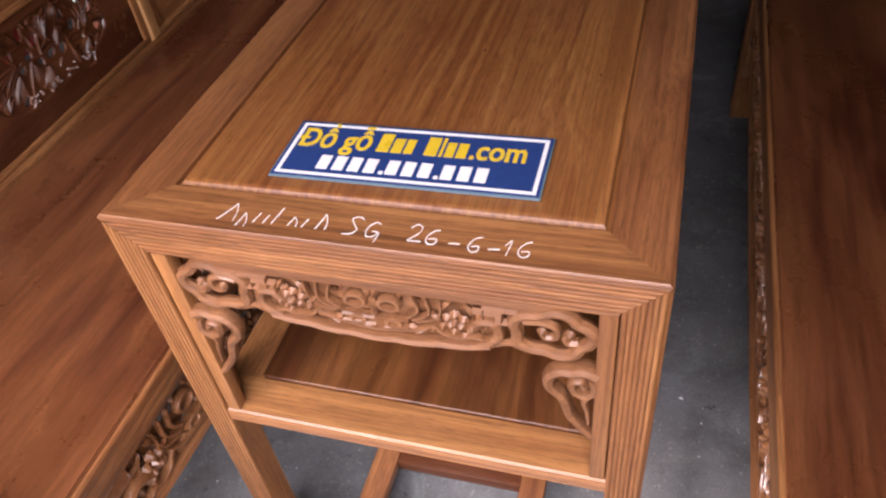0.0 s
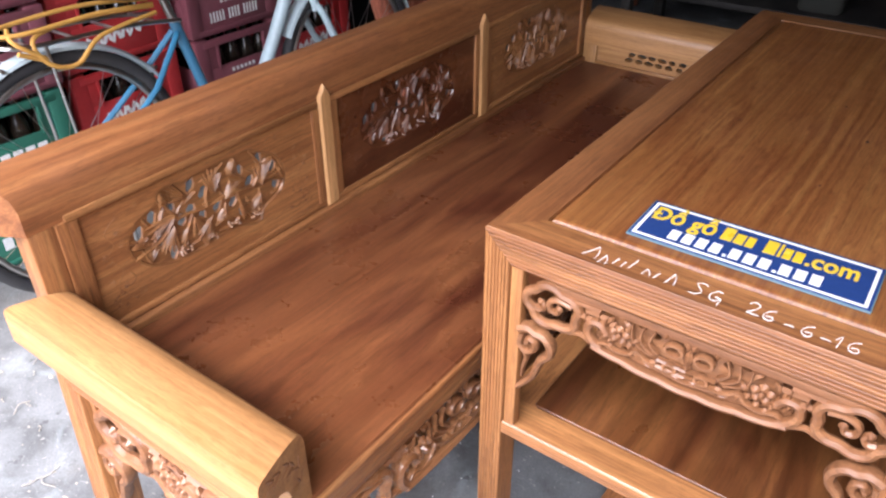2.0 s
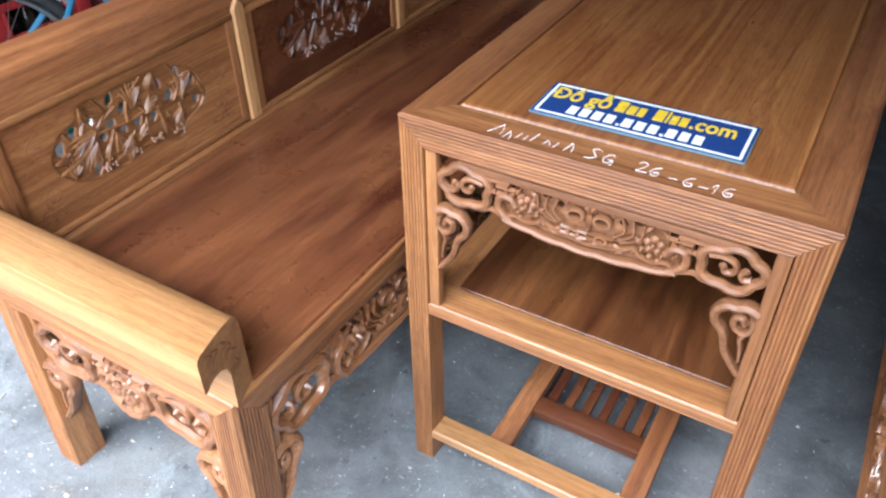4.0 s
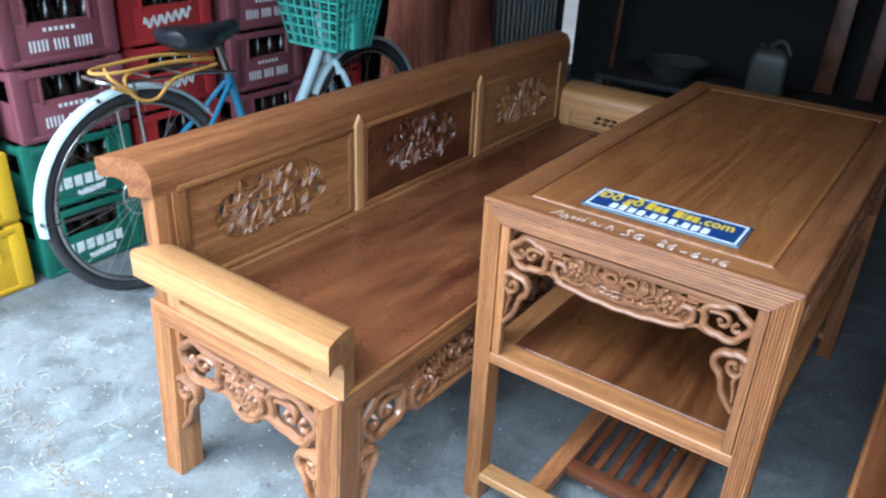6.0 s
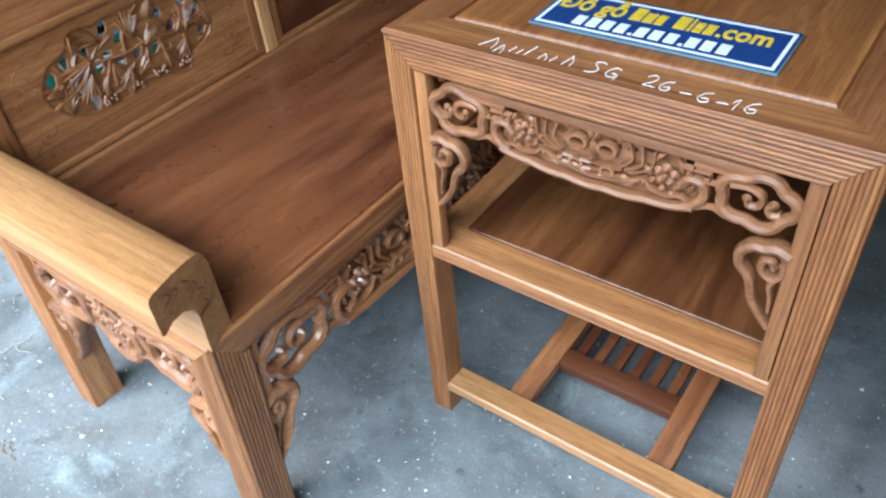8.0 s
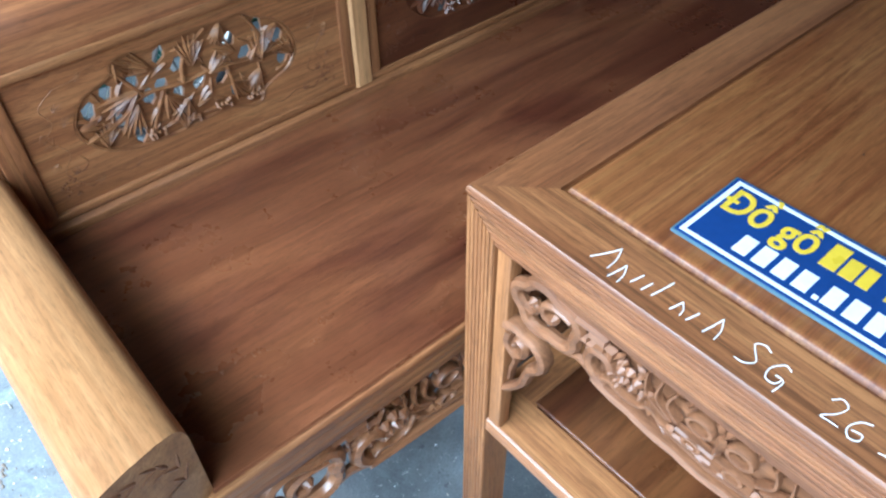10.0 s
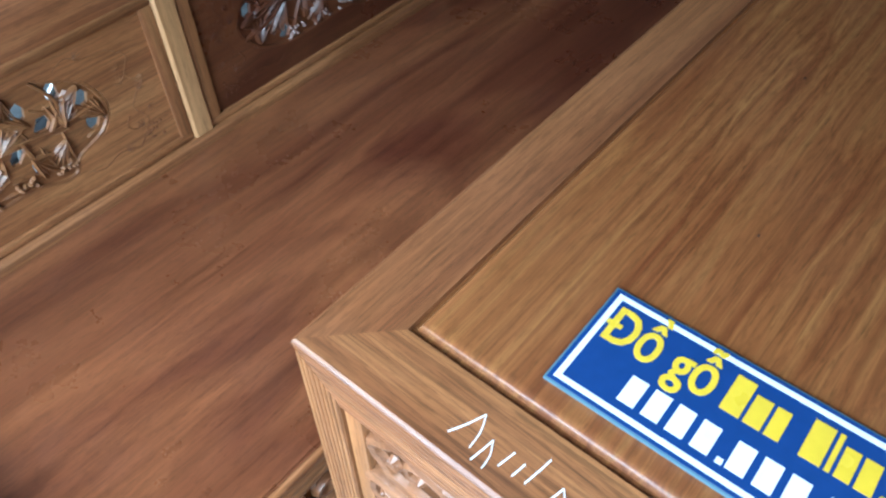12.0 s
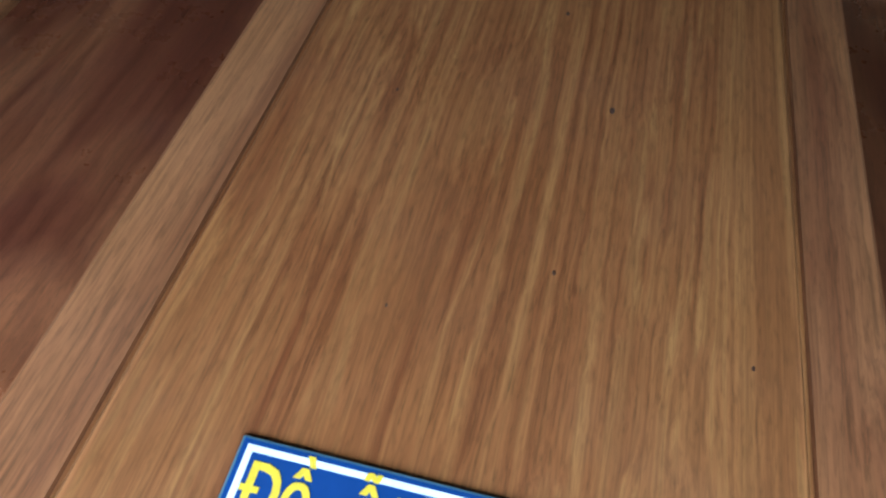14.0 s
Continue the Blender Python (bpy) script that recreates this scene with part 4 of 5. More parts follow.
for i, (u, lo, hi, lean) in enumerate(((0.000, 0.018, 0.044, 0.012), (0.024, 0.012, 0.032, 0.003), (0.040, 0.020, 0.034, 0.003), (0.051, 0.020, 0.032, 0.002), (0.060, 0.021, 0.045, 0.004), (0.078, 0.021, 0.034, 0.003), (0.093, 0.021, 0.034, 0.003), (0.108, 0.021, 0.043, 0.004))):
    stroke("name_stroke", smooth_line([(U0 + u, lo), (U0 + u + lean * 0.6, (lo + hi) / 2 + 0.001), (U0 + u + lean, hi)], False, 4), 0.00065)
    if i in (0, 1, 5, 7):
        stroke("name_stroke", smooth_line([(U0 + u + lean, hi), (U0 + u + lean + 0.005, (lo + hi) / 2), (U0 + u + lean + 0.006, lo)], False, 4))
GLYPHS = {
    "S": [(0.016, 0.026), (0.010, 0.029), (0.004, 0.025), (0.008, 0.018), (0.013, 0.011), (0.008, 0.004), (0.0, 0.003)],
    "G": [(0.014, 0.022), (0.008, 0.024), (0.002, 0.014), (0.004, 0.004), (0.011, 0.004), (0.013, 0.011), (0.008, 0.011), (0.015, 0.010), (0.014, -0.003)],
    "2": [(0.0, 0.020), (0.005, 0.026), (0.011, 0.022), (0.008, 0.012), (0.001, 0.003), (0.007, 0.003), (0.014, 0.003)],
    "6": [(0.012, 0.023), (0.005, 0.019), (0.001, 0.009), (0.005, 0.002), (0.011, 0.004), (0.011, 0.010), (0.004, 0.009)],
    "1": [(0.0, 0.014), (0.005, 0.022), (0.004, 0.010), (0.003, 0.001)],
    "-": [(0.0, 0.008), (0.005, 0.009), (0.011, 0.009)],
}
for g, u, v in (("S", 0.270, 0.016), ("G", 0.291, 0.016), ("2", 0.336, 0.018), ("6", 0.353, 0.017), ("-", 0.377, 0.015), ("6", 0.395, 0.014), ("-", 0.415, 0.014), ("1", 0.430, 0.015), ("6", 0.442, 0.015)):
    stroke("chalk_stroke", smooth_line([(u + a, v + b) for a, b in GLYPHS[g]], False, 4))

# ---- crates ----
CW, CD, CH = 0.385, 0.30, 0.239


def crate(name, mat, label, marks, row):
    """A stacking bottle crate, front towards +x: posts, ribbed walls, hand openings and bottles in it."""
    th = thing(name, (0, 0, 0), label, "crate", row)
    body = bmesh.new()
    hx, hy = CD / 2, CW / 2
    block(-hx + 0.006, hx - 0.006, -hy + 0.006, hy - 0.006, 0.0, 0.02, 0.003, body)
    for s in (-1, 1):
        for k in (-1, 1):
            block(*sorted((s * hx, s * (hx - 0.040))), *sorted((k * hy, k * (hy - 0.055))), 0.004, CH - 0.006, 0.008, body)
        # long walls: board below the opening, rim above it, cheeks beside it
        block(*sorted((s * (hx - 0.004), s * (hx - 0.014))), -hy + 0.05, hy - 0.05, 0.012, 0.128, 0.002, body)
        block(*sorted((s * (hx - 0.004), s * (hx - 0.014))), -hy + 0.05, -0.098, 0.126, 0.205, 0.002, body)
        block(*sorted((s * (hx - 0.004), s * (hx - 0.014))), 0.098, hy - 0.05, 0.126, 0.205, 0.002, body)
        block(*sorted((s * (hx + 0.002), s * (hx - 0.016))), -hy + 0.03, hy - 0.03, 0.203, 0.226, 0.004, body)
        block(*sorted((s * (hx + 0.001), s * (hx - 0.016))), -hy + 0.03, hy - 0.03, 0.008, 0.022, 0.003, body)
        block(-hx + 0.035, hx - 0.035, *sorted((s * (hy - 0.003), s * (hy - 0.013))), 0.012, 0.128, 0.002, body)
        block(-hx + 0.035, hx - 0.035, *sorted((s * (hy + 0.001), s * (hy - 0.016))), 0.200, 0.226, 0.004, body)
        for k in (-1, 1):
            block(*sorted((s * (hx + 0.001), s * (hx - 0.008))), k * 0.104 - 0.005, k * 0.104 + 0.005, 0.12, 0.205, 0.002, body)
    part("shell", body, mat, th)
    for i in range(5):
        for j in (0, 1):
            b = bmesh.new()
            y, x = -0.13 + i * 0.065, (-0.07, 0.085)[j]
            rings = [[(x + r * math.cos(q), y + r * math.sin(q), z) for q in (k * math.tau / 10 for k in range(10))] for r, z in ((0.027, 0.021), (0.029, 0.03), (0.029, 0.13), (0.024, 0.155), (0.014, 0.18), (0.0125, 0.212), (0.014, 0.214), (0.014, 0.222))]
            part("bottle", loft(rings), BOTTLE, th, "dark glass bottle")
    for kind, (u0, u1, v0, v1) in marks:
        if kind == "bar":
            part("print_bar", block(hx - 0.0045, hx - 0.0028, u0, u1, v0, v1, 0), WHITEP, th)
        else:
            b = bmesh.new()
            n = 30
            strip(b, [(u0 + (u1 - u0) * i / n, (v0 + v1) / 2 + (v1 - v0) * (0.32 * math.sin(i * 1.35) + 0.012 * i - 0.15)) for i in range(n + 1)], 0.0062, 0.0008)
            part("print_swirl", placed(b, Matrix(((0, 0, 1, hx - 0.003), (1, 0, 0, 0), (0, 1, 0, 0), (0, 0, 0, 1)))), WHITEP, th)
    return th


def bars(u0, u1, v0, v1, n, gap=0.3, breaks=()):
    step = (u1 - u0) / n
    return [("bar", (u0 + i * step, u0 + (i + 1 - gap) * step, v0, v1)) for i in range(n) if i not in breaks]


ROW = "crates in the stack"
beer = crate("beer_crate", PURPLE, "maroon plastic beer crate with white print, stacked full of bottles", bars(-0.055, 0.055, 0.098, 0.110, 6, 0.4) + bars(-0.105, 0.105, 0.040, 0.074, 16, 0.52, (5, 10)), ROW)
cola = crate("soda_crate", COLA, "bright red plastic soda crate with white swirl print", [("swirl", (-0.10, 0.10, 0.050, 0.110))], ROW)
green = crate("green_crate", GREENP, "dark green plastic beer crate with white print", bars(-0.11, 0.11, 0.06, 0.098, 6, 0.25) + [("swirl", (-0.03, 0.07, 0.022, 0.05))], ROW)
gold_crate = crate("yellow_crate", YELLOWP, "bright yellow plastic crate with bottles inside", bars(-0.06, 0.06, 0.05, 0.075, 4), ROW)
first = {}


def stack(proto, x, y, level, turn=0.0):
    m = pose(x - CD / 2, y, level * CH, 0, 0, turn)
    if proto.name not in first:
        first[proto.name] = True
        proto.matrix_basis = m
        return
    copy_thing(proto, m)


rng = random.Random(4)
for lv in range(5):
    stack(green if lv < 2 else beer, -1.665 + rng.uniform(-0.006, 0.006), 0.122 + rng.uniform(-0.004, 0.004), lv, rng.uniform(-1.0, 1.0))
    stack(cola if lv else green, -1.70 + rng.uniform(-0.006, 0.006), 0.535 + rng.uniform(-0.004, 0.004), lv, rng.uniform(-1.0, 1.0))
    stack(beer, -1.665 + rng.uniform(-0.006, 0.006), 0.968 + rng.uniform(-0.004, 0.004), lv, rng.uniform(-1.0, 1.0))
    stack(beer if lv > 1 else green, -1.74, -0.29, lv, rng.uniform(-0.6, 0.6)) if lv > 1 else stack(gold_crate, -1.675, -0.305, lv, rng.uniform(-1.5, 1.5))
    stack(cola if lv < 2 else beer, -1.70, 1.375, lv, rng.uniform(-0.6, 0.6))

# ---- bicycle ----
bike = thing("bicycle", (-1.385, 0.152, 0), "old blue city bicycle with turquoise basket beside the crates", "bicycle", turn=0.0)
WR = 0.337


def ring_tube(cy, cz, radius, r, seg=10, n=56):
    return tube([(0, cy + radius * math.cos(a), cz + radius * math.sin(a)) for a in (i * math.tau / n for i in range(n))], r, seg, True)


def wheel(cy):
    tyre = part("tyre", ring_tube(cy, WR, WR - 0.018, 0.018), RUBBER, bike, "worn black tyre")
    rim = part("rim", ring_tube(cy, WR, WR - 0.043, 0.010), CHROME, bike)
    hub = part("hub", tube([(-0.045, cy, WR), (-0.02, cy, WR), (0.02, cy, WR), (0.045, cy, WR)], 0.018, 10), CHROME, rim)
    b = tube([(0.025, cy + 0.016, WR), (0.004, cy + 0.012, WR + WR - 0.05)], 0.0012, 4)
    me = mesh_from("spoke", b, CHROME)
    for i in range(28):
        ob = new("spoke", me)
        ob.parent = rim
        ob.matrix_basis = Matrix.Translation((0, cy, WR)) @ Matrix.Rotation(i * math.tau / 28, 4, "X") @ Matrix.Rotation(math.pi * (i % 2), 4, "Z") @ Matrix.Translation((0, -cy, -WR))
    return tyre


FW = 1.07
wheel(0.0)
wheel(FW)


def fender(cy, a0, a1, label=""):
    rings = []
    for i in range(25):
        a = radians(a0 + (a1 - a0) * i / 24)
        c, s = math.cos(a), math.sin(a)
        sec = [(-0.025, 0.002), (-0.021, 0.010), (-0.010, 0.015), (0.010, 0.015), (0.021, 0.010), (0.025, 0.002), (0.023, 0.001), (0.019, 0.008), (0.009, 0.012), (-0.009, 0.012), (-0.019, 0.008), (-0.023, 0.001)]
        rings.append([(x, cy + (WR + d) * c, WR + (WR + d) * s) for x, d in sec])
    return part("fender", loft(rings), FENDER, bike, label)


fender(0.0, 35, 186, "pale blue-white rear mudguard")
fender(FW, 20, 150)
SEAT_T, BBK, HEAD = (0, 0.375, 0.66), (0, 0.48, 0.28), (0, 0.855, 0.70)
part("seat_tube", tube([SEAT_T, BBK], 0.0155, 10), BLUEF, bike)
part("down_tube", tube([(0, 0.835, 0.70), (0, 0.74, 0.54), (0, 0.62, 0.36), BBK], 0.021, 12), PALEB, bike, "pale blue worn down tube")
part("head_tube", tube([(0, 0.868, 0.62), (0, 0.825, 0.80)], 0.021, 12), PALEB, bike)
for s in (-1, 1):
    part("seat_stay", tube([(0.012 * s, 0.372, 0.63), (0.045 * s, 0.25, 0.51), (0.055 * s, 0.0, WR)], 0.0085, 8), BLUEF, bike)
    part("chain_stay", tube([(0.03 * s, 0.46, 0.285), (0.055 * s, 0.2, 0.31), (0.055 * s, 0.0, WR)], 0.0095, 8), BLUEF, bike)
    part("fork_blade", tube(smooth_line([(0.03 * s, 0.885, 0.60), (0.05 * s, 0.905, 0.56), (0.055 * s, 0.96, 0.45), (0.055 * s, FW, WR)], False, 4), 0.012, 8), PALEB, bike)
    part("rack_rail", tube(smooth_line([(0.055 * s, 0.36, 0.675), (0.06 * s, 0.2, 0.70), (0.06 * s, -0.06, 0.715), (0.035 * s, -0.12, 0.725)], False, 4), 0.0055, 6), CHROME, bike)
    part("rack_stay", tube([(0.06 * s, -0.02, 0.712), (0.062 * s, 0.0, WR)], 0.0045, 6), CHROME, bike)
part("fork_crown", tube(smooth_line([(-0.034, 0.888, 0.575), (-0.03, 0.882, 0.61), (0, 0.878, 0.628), (0.03, 0.882, 0.61), (0.034, 0.888, 0.575)], False, 5), 0.013, 8), PALEB, bike, "pale curved fork crown")
for i in range(4):
    part("rack_bar", tube([(-0.06, 0.28 - i * 0.11, 0.692 + 0.006 * i), (0.06, 0.28 - i * 0.11, 0.692 + 0.006 * i)], 0.0045, 6), CHROME, bike)
part("rack_end", tube([(-0.035, -0.12, 0.725), (0.035, -0.12, 0.725)], 0.0055, 6), CHROME, bike)
part("seat_post", tube([SEAT_T, (0, 0.345, 0.755)], 0.0125, 10), CHROME, bike)
rings = []
for y, w, h, d in ((0.145, 0.02, 0.012, 0.812), (0.16, 0.085, 0.026, 0.808), (0.20, 0.105, 0.034, 0.802), (0.25, 0.098, 0.036, 0.796), (0.30, 0.070, 0.034, 0.796), (0.36, 0.036, 0.030, 0.802), (0.41, 0.026, 0.024, 0.812), (0.435, 0.010, 0.010, 0.812)):
    rings.append([(w * math.cos(a), y, d + h * (math.sin(a) if math.sin(a) > 0 else 1.3 * math.sin(a))) for a in (i * math.tau / 16 for i in range(16))])
part("fender_stay", tube([(0.03, 0, WR), (0.028, -WR * 0.995, WR + 0.0)], 0.0022, 6), CHROME, bike)
part("saddle", loft(rings), VINYL, bike, "worn black vinyl saddle")
part("stem", tube(smooth_line([(0, 0.825, 0.80), (0, 0.81, 0.90), (0, 0.84, 0.95)], False, 4), 0.012, 8), CHROME, bike)
part("handlebar", tube(smooth_line([(-0.27, 0.68, 0.99), (-0.25, 0.78, 1.0), (-0.12, 0.86, 0.965), (0, 0.84, 0.95), (0.12, 0.86, 0.965), (0.25, 0.78, 1.0), (0.27, 0.68, 0.99)], False, 4), 0.011, 8), CHROME, bike)
part("crank", tube([(0.03, 0.48, 0.28), (0.085, 0.48, 0.28), (0.09, 0.52, 0.12)], 0.01, 8), CHROME, bike)
part("chain", tube([(0.05, 0.0, WR + 0.03), (0.05, 0.48, 0.37), (0.05, 0.56, 0.28), (0.05, 0.48, 0.19), (0.05, 0.0, WR - 0.03), (0.05, -0.03, WR)], 0.004, 6, True), CHROME, bike)
part("cog", loft([[(x, r * math.cos(a), WR + r * math.sin(a)) for a in (i * math.tau / 24 for i in range(24))] for x, r in ((0.040, 0.022), (0.041, 0.050), (0.044, 0.051), (0.046, 0.036), (0.050, 0.034), (0.052, 0.018))]), CHROME, bike, "greasy stacked rear cogs")
part("cog_guard", ring_tube(0.0, WR, 0.072, 0.0035, 6, 32), CHROME, bike, "pale ring guard at the rear hub")
part("chain_guide", tube(smooth_line([(0.055, 0.01, WR - 0.02), (0.058, 0.035, WR - 0.07), (0.058, 0.01, WR - 0.12), (0.056, 0.035, WR - 0.155)], False, 5), 0.011, 8), CHROME, bike)
part("kick_stand", tube(smooth_line([(0.06, 0.02, WR - 0.01), (0.075, 0.06, WR - 0.16), (0.085, 0.05, 0.075), (0.105, 0.03, 0.006)], False, 5), 0.0075, 8), CHROME, bike, "thin steel prop stand")
for a in (40, 110, 178):
    q = radians(a)
    part("fender_bolt", tube([(0.018, (WR + 0.014) * math.cos(q), WR + (WR + 0.014) * math.sin(q)), (0.030, (WR + 0.016) * math.cos(q), WR + (WR + 0.016) * math.sin(q))], 0.006, 8), CHROME, bike)
# basket with slotted sides
basket = bmesh.new()
B0, B1, BZ0, BZ1 = 0.755, 1.00, 0.69, 0.90
for s in (-1, 1):
    for k in range(9):
        y0 = B0 + 0.03 + (B1 - B0 - 0.06) * k / 8
        tube([(s * 0.125, y0, BZ0), (s * 0.165, B0 + (B1 - B0) * k / 8, BZ1)], 0.0055, 4, False, basket)
    for k in range(8):
        x0 = -0.125 + 0.25 * k / 7
        yy, yt = (B0 + 0.03, B0) if s < 0 else (B1 - 0.03, B1)
        tube([(x0, yy, BZ0), (x0 * 1.32, yt, BZ1)], 0.0055, 4, False, basket)
for k in range(7):
    t = k / 6
    x, a, b, z = 0.125 + 0.04 * t, B0 + 0.03 * (1 - t), B1 - 0.03 * (1 - t), BZ0 + (BZ1 - BZ0) * t
    tube([(-x, a, z), (x, a, z), (x, b, z), (-x, b, z)], 0.0075 if k in (0, 6) else 0.0055, 4, True, basket)
block(-0.125, 0.125, B0 + 0.03, B1 - 0.03, BZ0 - 0.004, BZ0 + 0.004, 0.001, basket)
block(0.128, 0.150, (B0 + B1) / 2 - 0.03, (B0 + B1) / 2 + 0.03, BZ0, BZ1, 0.002, basket)
part("basket", basket, BASKET, bike, "turquoise slotted plastic basket")
strap = thing("elastic_strap", (-1.385, 0.152, 0.008), "ochre rubber luggage strap looped round the bicycle rack", "strap")
for pts in ([(0.03, 0.30, 0.715), (0.045, 0.12, 0.735), (0.05, -0.06, 0.735), (0.0, -0.115, 0.735), (-0.045, -0.05, 0.735), (-0.04, 0.15, 0.74), (-0.02, 0.32, 0.72)],
            [(0.055, 0.29, 0.705), (0.067, 0.12, 0.69), (0.078, 0.04, 0.645), (0.076, -0.02, 0.655), (0.066, -0.05, 0.70), (0.05, -0.02, 0.728), (0.04, 0.12, 0.735), (0.03, 0.30, 0.72)],
            [(0.066, -0.09, 0.70), (0.07, -0.03, 0.672), (0.06, -0.09, 0.724), (0.0, -0.07, 0.738)]):
    part("strap_loop", tube(smooth_line(pts, False, 6), 0.0058, 8), STRAPM, strap)

# ---- timber, sheet and store room ----
def slab(name, y0, y1, x, z1, seed, label):
    r = random.Random(seed)
    rings = []
    for i in range(13):
        z = z1 * i / 12
        a, b = y0 + 0.05 * math.sin(i * 0.9 + seed) + r.uniform(-0.01, 0.01), y1 + 0.03 * math.sin(i * 0.7 + 2 * seed) + r.uniform(-0.01, 0.01)
        lean = -0.10 * i / 12
        rings.append([(x + lean + 0.02, a, z), (x + lean + 0.035, a + 0.02, z), (x + lean + 0.04 + 0.012 * math.sin(i * 1.1), (a + b) / 2, z), (x + lean + 0.035, b - 0.02, z), (x + lean + 0.02, b, z), (x + lean - 0.03, b, z), (x + lean - 0.03, a, z)])
    ob = new(name, mesh_from(name, loft(rings), SLABW))
    return tagged(ob, label, "timber", "rough slabs")


slab("timber_slab", 1.62, 2.05, -1.52, 1.35, 1, "rough red hardwood slab leaning upright")
slab("timber_slab", 2.09, 2.50, -1.56, 1.30, 2, "rough red hardwood slab with waney edge")
b = bmesh.new()
n = 60
vs = [[b.verts.new((-1.66 + 0.012 * (1 if (i // 2) % 2 else -1), 2.56 + 0.86 * i / n, z)) for z in (0.0, 2.2)] for i in range(n + 1)]
for i in range(n):
    b.faces.new((vs[i][0], vs[i + 1][0], vs[i + 1][1], vs[i][1]))
bmesh.ops.solidify(b, geom=b.faces[:], thickness=0.003)
tagged(new("metal_shutter", mesh_from("metal_shutter", b, TIN, False)), "grey ribbed sheet metal panel standing upright", "shutter")


def trestle(place, size, label):
    th = thing("low_stand", place, label, "stand")
    w, d, h = size
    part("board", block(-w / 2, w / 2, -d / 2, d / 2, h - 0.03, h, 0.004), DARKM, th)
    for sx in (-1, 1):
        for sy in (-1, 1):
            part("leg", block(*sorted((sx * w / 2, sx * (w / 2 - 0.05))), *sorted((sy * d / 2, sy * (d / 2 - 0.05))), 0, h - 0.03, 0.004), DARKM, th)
    return th


trestle((-0.35, 3.15, 0), (1.5, 0.5, 0.30), "low stand with store things on it, room shade in its colour")
jug = thing("plastic_jug", (-0.20, 3.02, 0.30), "milky square plastic jerrycan with a handle on stand, darkened in colour for shade", "jug")
prof = ((0.0, 0.086), (0.012, 0.096), (0.20, 0.096), (0.235, 0.088), (0.262, 0.060), (0.27, 0.030))
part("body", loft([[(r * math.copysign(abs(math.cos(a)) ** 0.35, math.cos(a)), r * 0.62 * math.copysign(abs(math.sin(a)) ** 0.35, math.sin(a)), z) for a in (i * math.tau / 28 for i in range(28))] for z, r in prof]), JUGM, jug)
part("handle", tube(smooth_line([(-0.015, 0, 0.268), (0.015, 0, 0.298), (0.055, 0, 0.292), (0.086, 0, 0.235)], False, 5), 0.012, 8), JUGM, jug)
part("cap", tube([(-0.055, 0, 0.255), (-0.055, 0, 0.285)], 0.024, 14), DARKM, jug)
bowl = thing("enamel_basin", (-0.72, 3.1, 0.30), "white basin on the stand, darkened in colour for shade", "basin")
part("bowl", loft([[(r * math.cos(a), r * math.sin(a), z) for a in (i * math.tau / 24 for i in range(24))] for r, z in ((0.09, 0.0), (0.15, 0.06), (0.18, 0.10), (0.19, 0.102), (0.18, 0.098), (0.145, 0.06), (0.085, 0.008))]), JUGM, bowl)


def plank(x, y, w, h, lean, label):
    ob = new("plank", mesh_from("plank", block(-w / 2, w / 2, -0.012, 0.012, 0, h, 0.003), RY))
    ob.matrix_basis = pose(x, y, 0, lean, 0, 0)
    return tagged(ob, label, "plank", "planks at the wall")


plank(-0.02, 3.62, 0.10, 1.9, -5, "dull brown plank leaning on back wall")
plank(0.20, 3.60, 0.09, 1.7, -6, "narrow dull brown plank leaning on back wall")
plank(-1.32, 3.62, 0.03, 2.0, -4, "thin wooden pole leaning on back wall")
# Added wavy sheet; its blue stands in for a dim bluish reflection back there.
b = bmesh.new()
vs = [[b.verts.new((0.45 + 1.3 * i / 40, 3.72 + 0.03 * math.sin(i * 0.9) + 0.02 * math.sin(j * 1.7 + i * 0.3), 1.6 * j / 12)) for j in range(13)] for i in range(41)]
for i in range(40):
    for j in range(12):
        b.faces.new((vs[i][j], vs[i + 1][j], vs[i + 1][j + 1], vs[i][j + 1]))
bmesh.ops.solidify(b, geom=b.faces[:], thickness=0.002)
tagged(new("blue_tarpaulin", mesh_from("blue_tarpaulin", b, painted("bluish_sheen", (0.10, 0.16, 0.22), 0.4, vary=0.3))), "added dull blue sheet standing in for a bluish reflection at the back wall", "tarpaulin")

# ---- litter on the floor ----
b, rng = bmesh.new(), random.Random(9)
for i in range(520):
    x, y = rng.uniform(-1.6, 0.75), rng.uniform(-0.85, 1.2)
    if rng.random() < 0.4:
        x, y = rng.gauss(-0.85, 0.35), rng.gauss(-0.55, 0.2)
    s, a = rng.uniform(0.0007, 0.0032) * (2.4 if rng.random() < 0.10 else 1), rng.uniform(0, 6.3)
    pts = [b.verts.new((x + s * rng.uniform(0.5, 1.2) * math.cos(a + k * 1.26) * 1.5, y + s * rng.uniform(0.5, 1.2) * math.sin(a + k * 1.26), 0.0008)) for k in range(5)]
    top = b.verts.new((x, y, 0.0015 + s * 0.35))
    for k in range(5):
        b.faces.new((pts[k], pts[(k + 1) % 5], top))
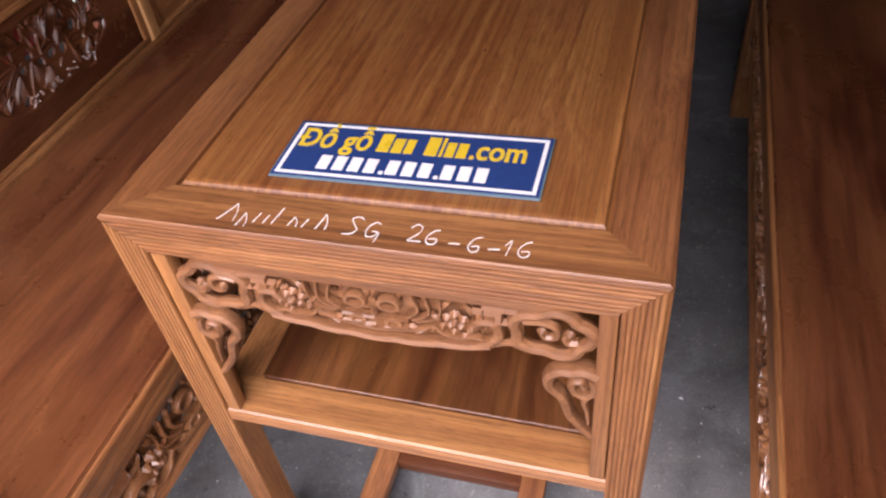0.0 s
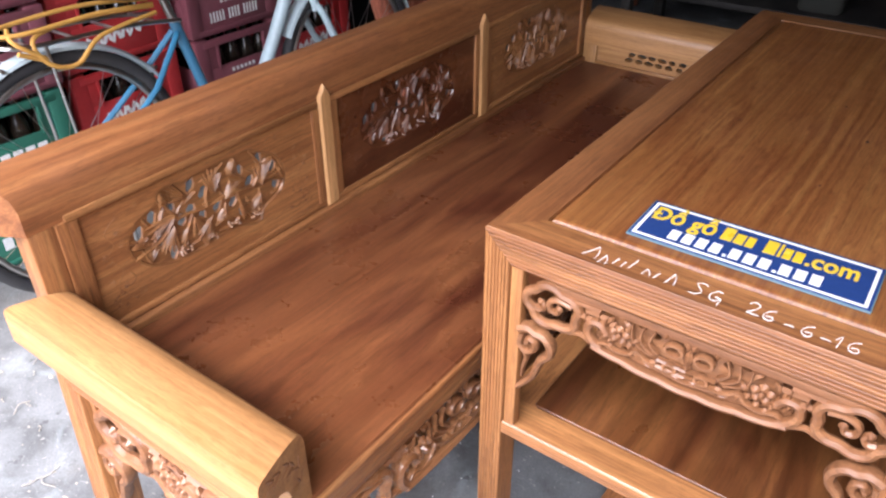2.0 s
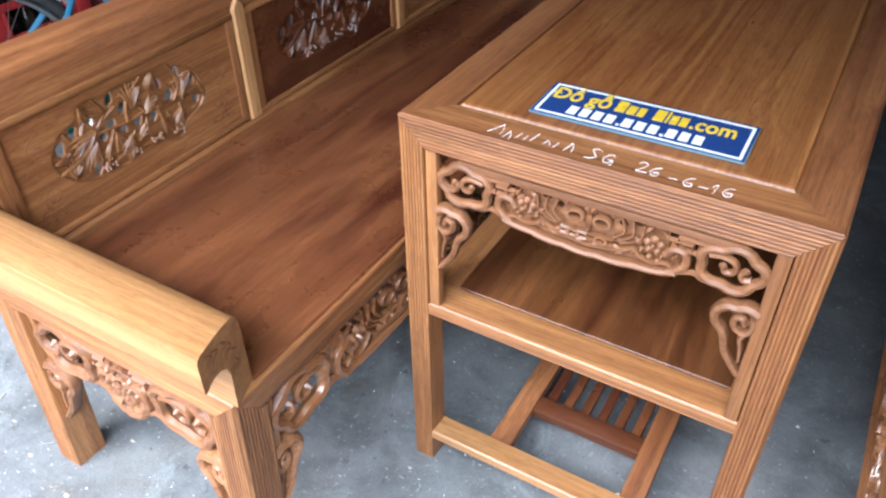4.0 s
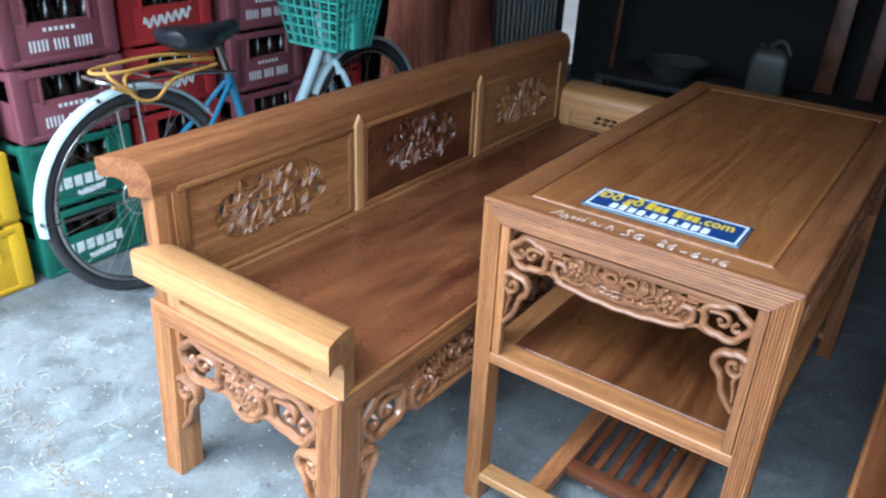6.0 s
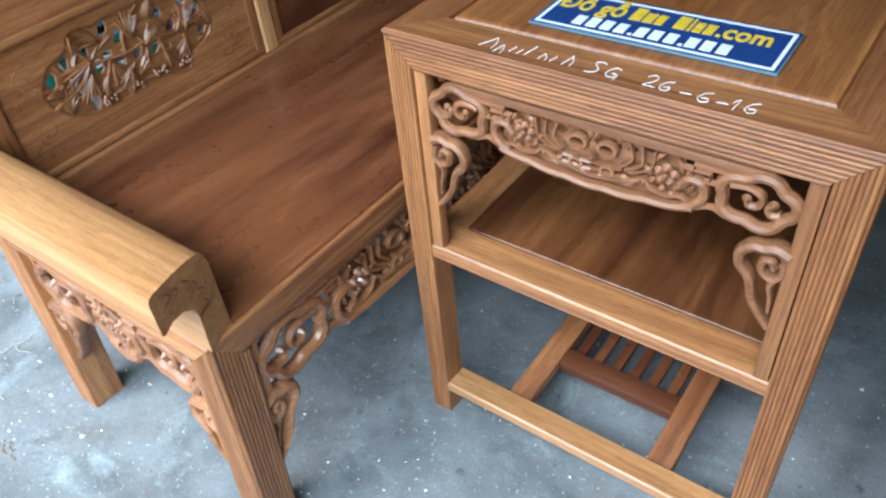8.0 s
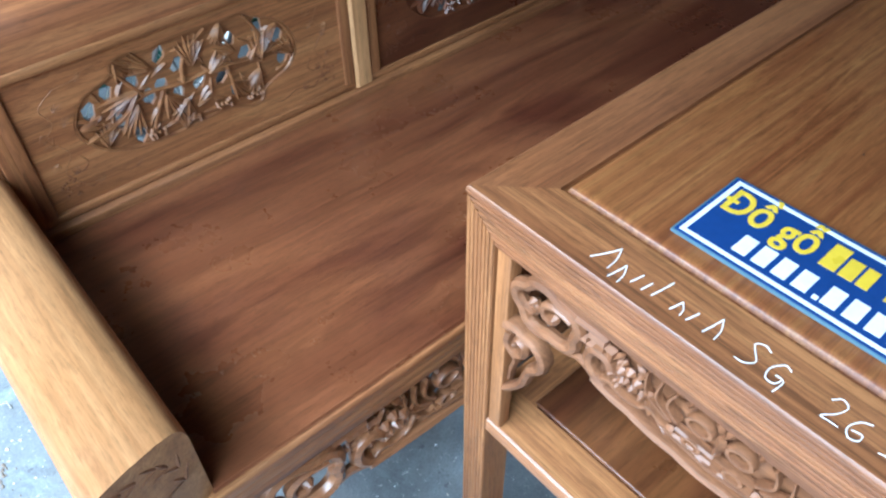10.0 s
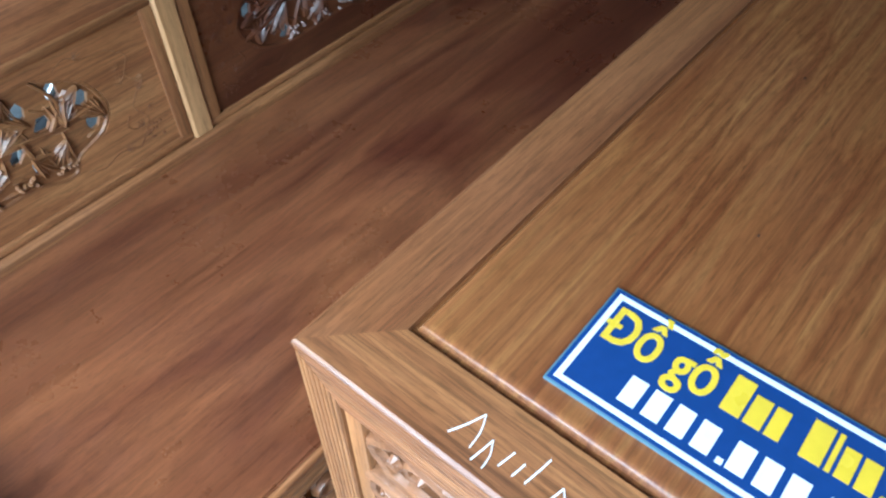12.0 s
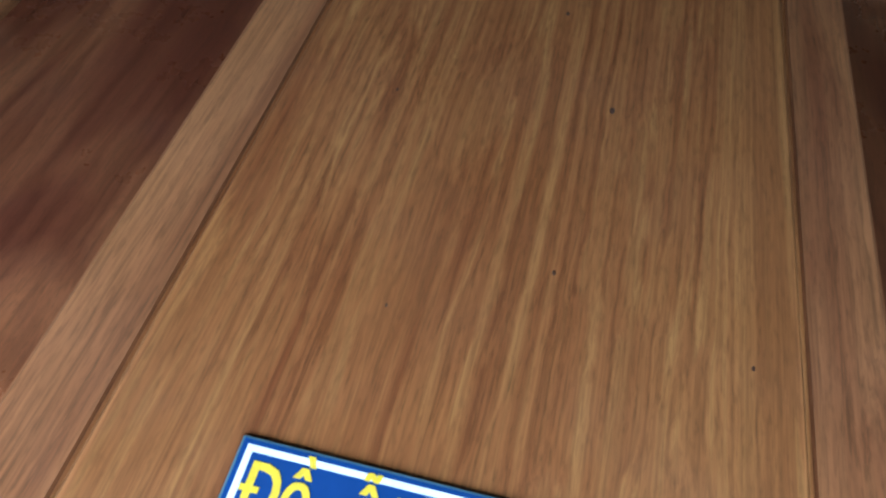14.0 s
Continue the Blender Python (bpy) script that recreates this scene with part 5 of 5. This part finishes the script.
tagged(new("wood_chips", mesh_from("wood_chips", b, CHIP, False)), "small pale wood chips and grit scattered on concrete", "litter", "", "stuff")
b = bmesh.new()
for i in range(420):
    t = rng.random()
    x, y = -1.22 + 0.62 * t + rng.gauss(0, 0.02), -0.51 + 0.03 * math.sin(6 * t) + rng.gauss(0, 0.016) * (1.6 - t)
    s, a = rng.uniform(0.0012, 0.004), rng.uniform(0, 6.3)
    pts = [b.verts.new((x + s * rng.uniform(0.5, 1.3) * math.cos(a + k * 1.57) * 1.6, y + s * rng.uniform(0.5, 1.3) * math.sin(a + k * 1.57), 0.0006)) for k in range(4)]
    top = b.verts.new((x, y, 0.001 + s * 0.5))
    for k in range(4):
        b.faces.new((pts[k], pts[(k + 1) % 4], top))
tagged(new("swept_dirt", mesh_from("swept_dirt", b, painted("brown_dirt", (0.16, 0.12, 0.085), 0.9, vary=0.5, scale=40.0), False)), "line of brown swept dirt and shavings on concrete", "litter", "", "stuff")
b = bmesh.new()
for i in range(60):
    x, y, a = rng.gauss(-1.05, 0.18), rng.gauss(-0.42, 0.12), rng.uniform(0, 6.3)
    ln = rng.uniform(0.015, 0.05)
    tube(smooth_line([(x, y, 0.002), (x + ln * 0.5 * math.cos(a), y + ln * 0.5 * math.sin(a), 0.006), (x + ln * math.cos(a + 0.5), y + ln * math.sin(a + 0.5), 0.002)], False, 3), 0.0009, 4, False, b)
tagged(new("straw_wisps", mesh_from("straw_wisps", b, CHIP, False)), "dry straw wisps swept together on the floor", "litter", "", "stuff")
b = bmesh.new()
for i in range(150):
    x, y = rng.uniform(-0.6, 0.7), rng.gauss(-0.1, 0.3)
    s, a = rng.uniform(0.0006, 0.0026) * (2.4 if rng.random() < 0.05 else 1), rng.uniform(0, 6.3)
    pts = [b.verts.new((x + s * rng.uniform(0.4, 1.3) * math.cos(a + k * 1.05), y + s * rng.uniform(0.4, 1.3) * math.sin(a + k * 1.05), 0.0012)) for k in range(6)]
    b.faces.new(pts)
tagged(new("paint_flecks", mesh_from("paint_flecks", b, WHITEP, False)), "white paint flecks spattered on the concrete", "litter", "", "stuff")
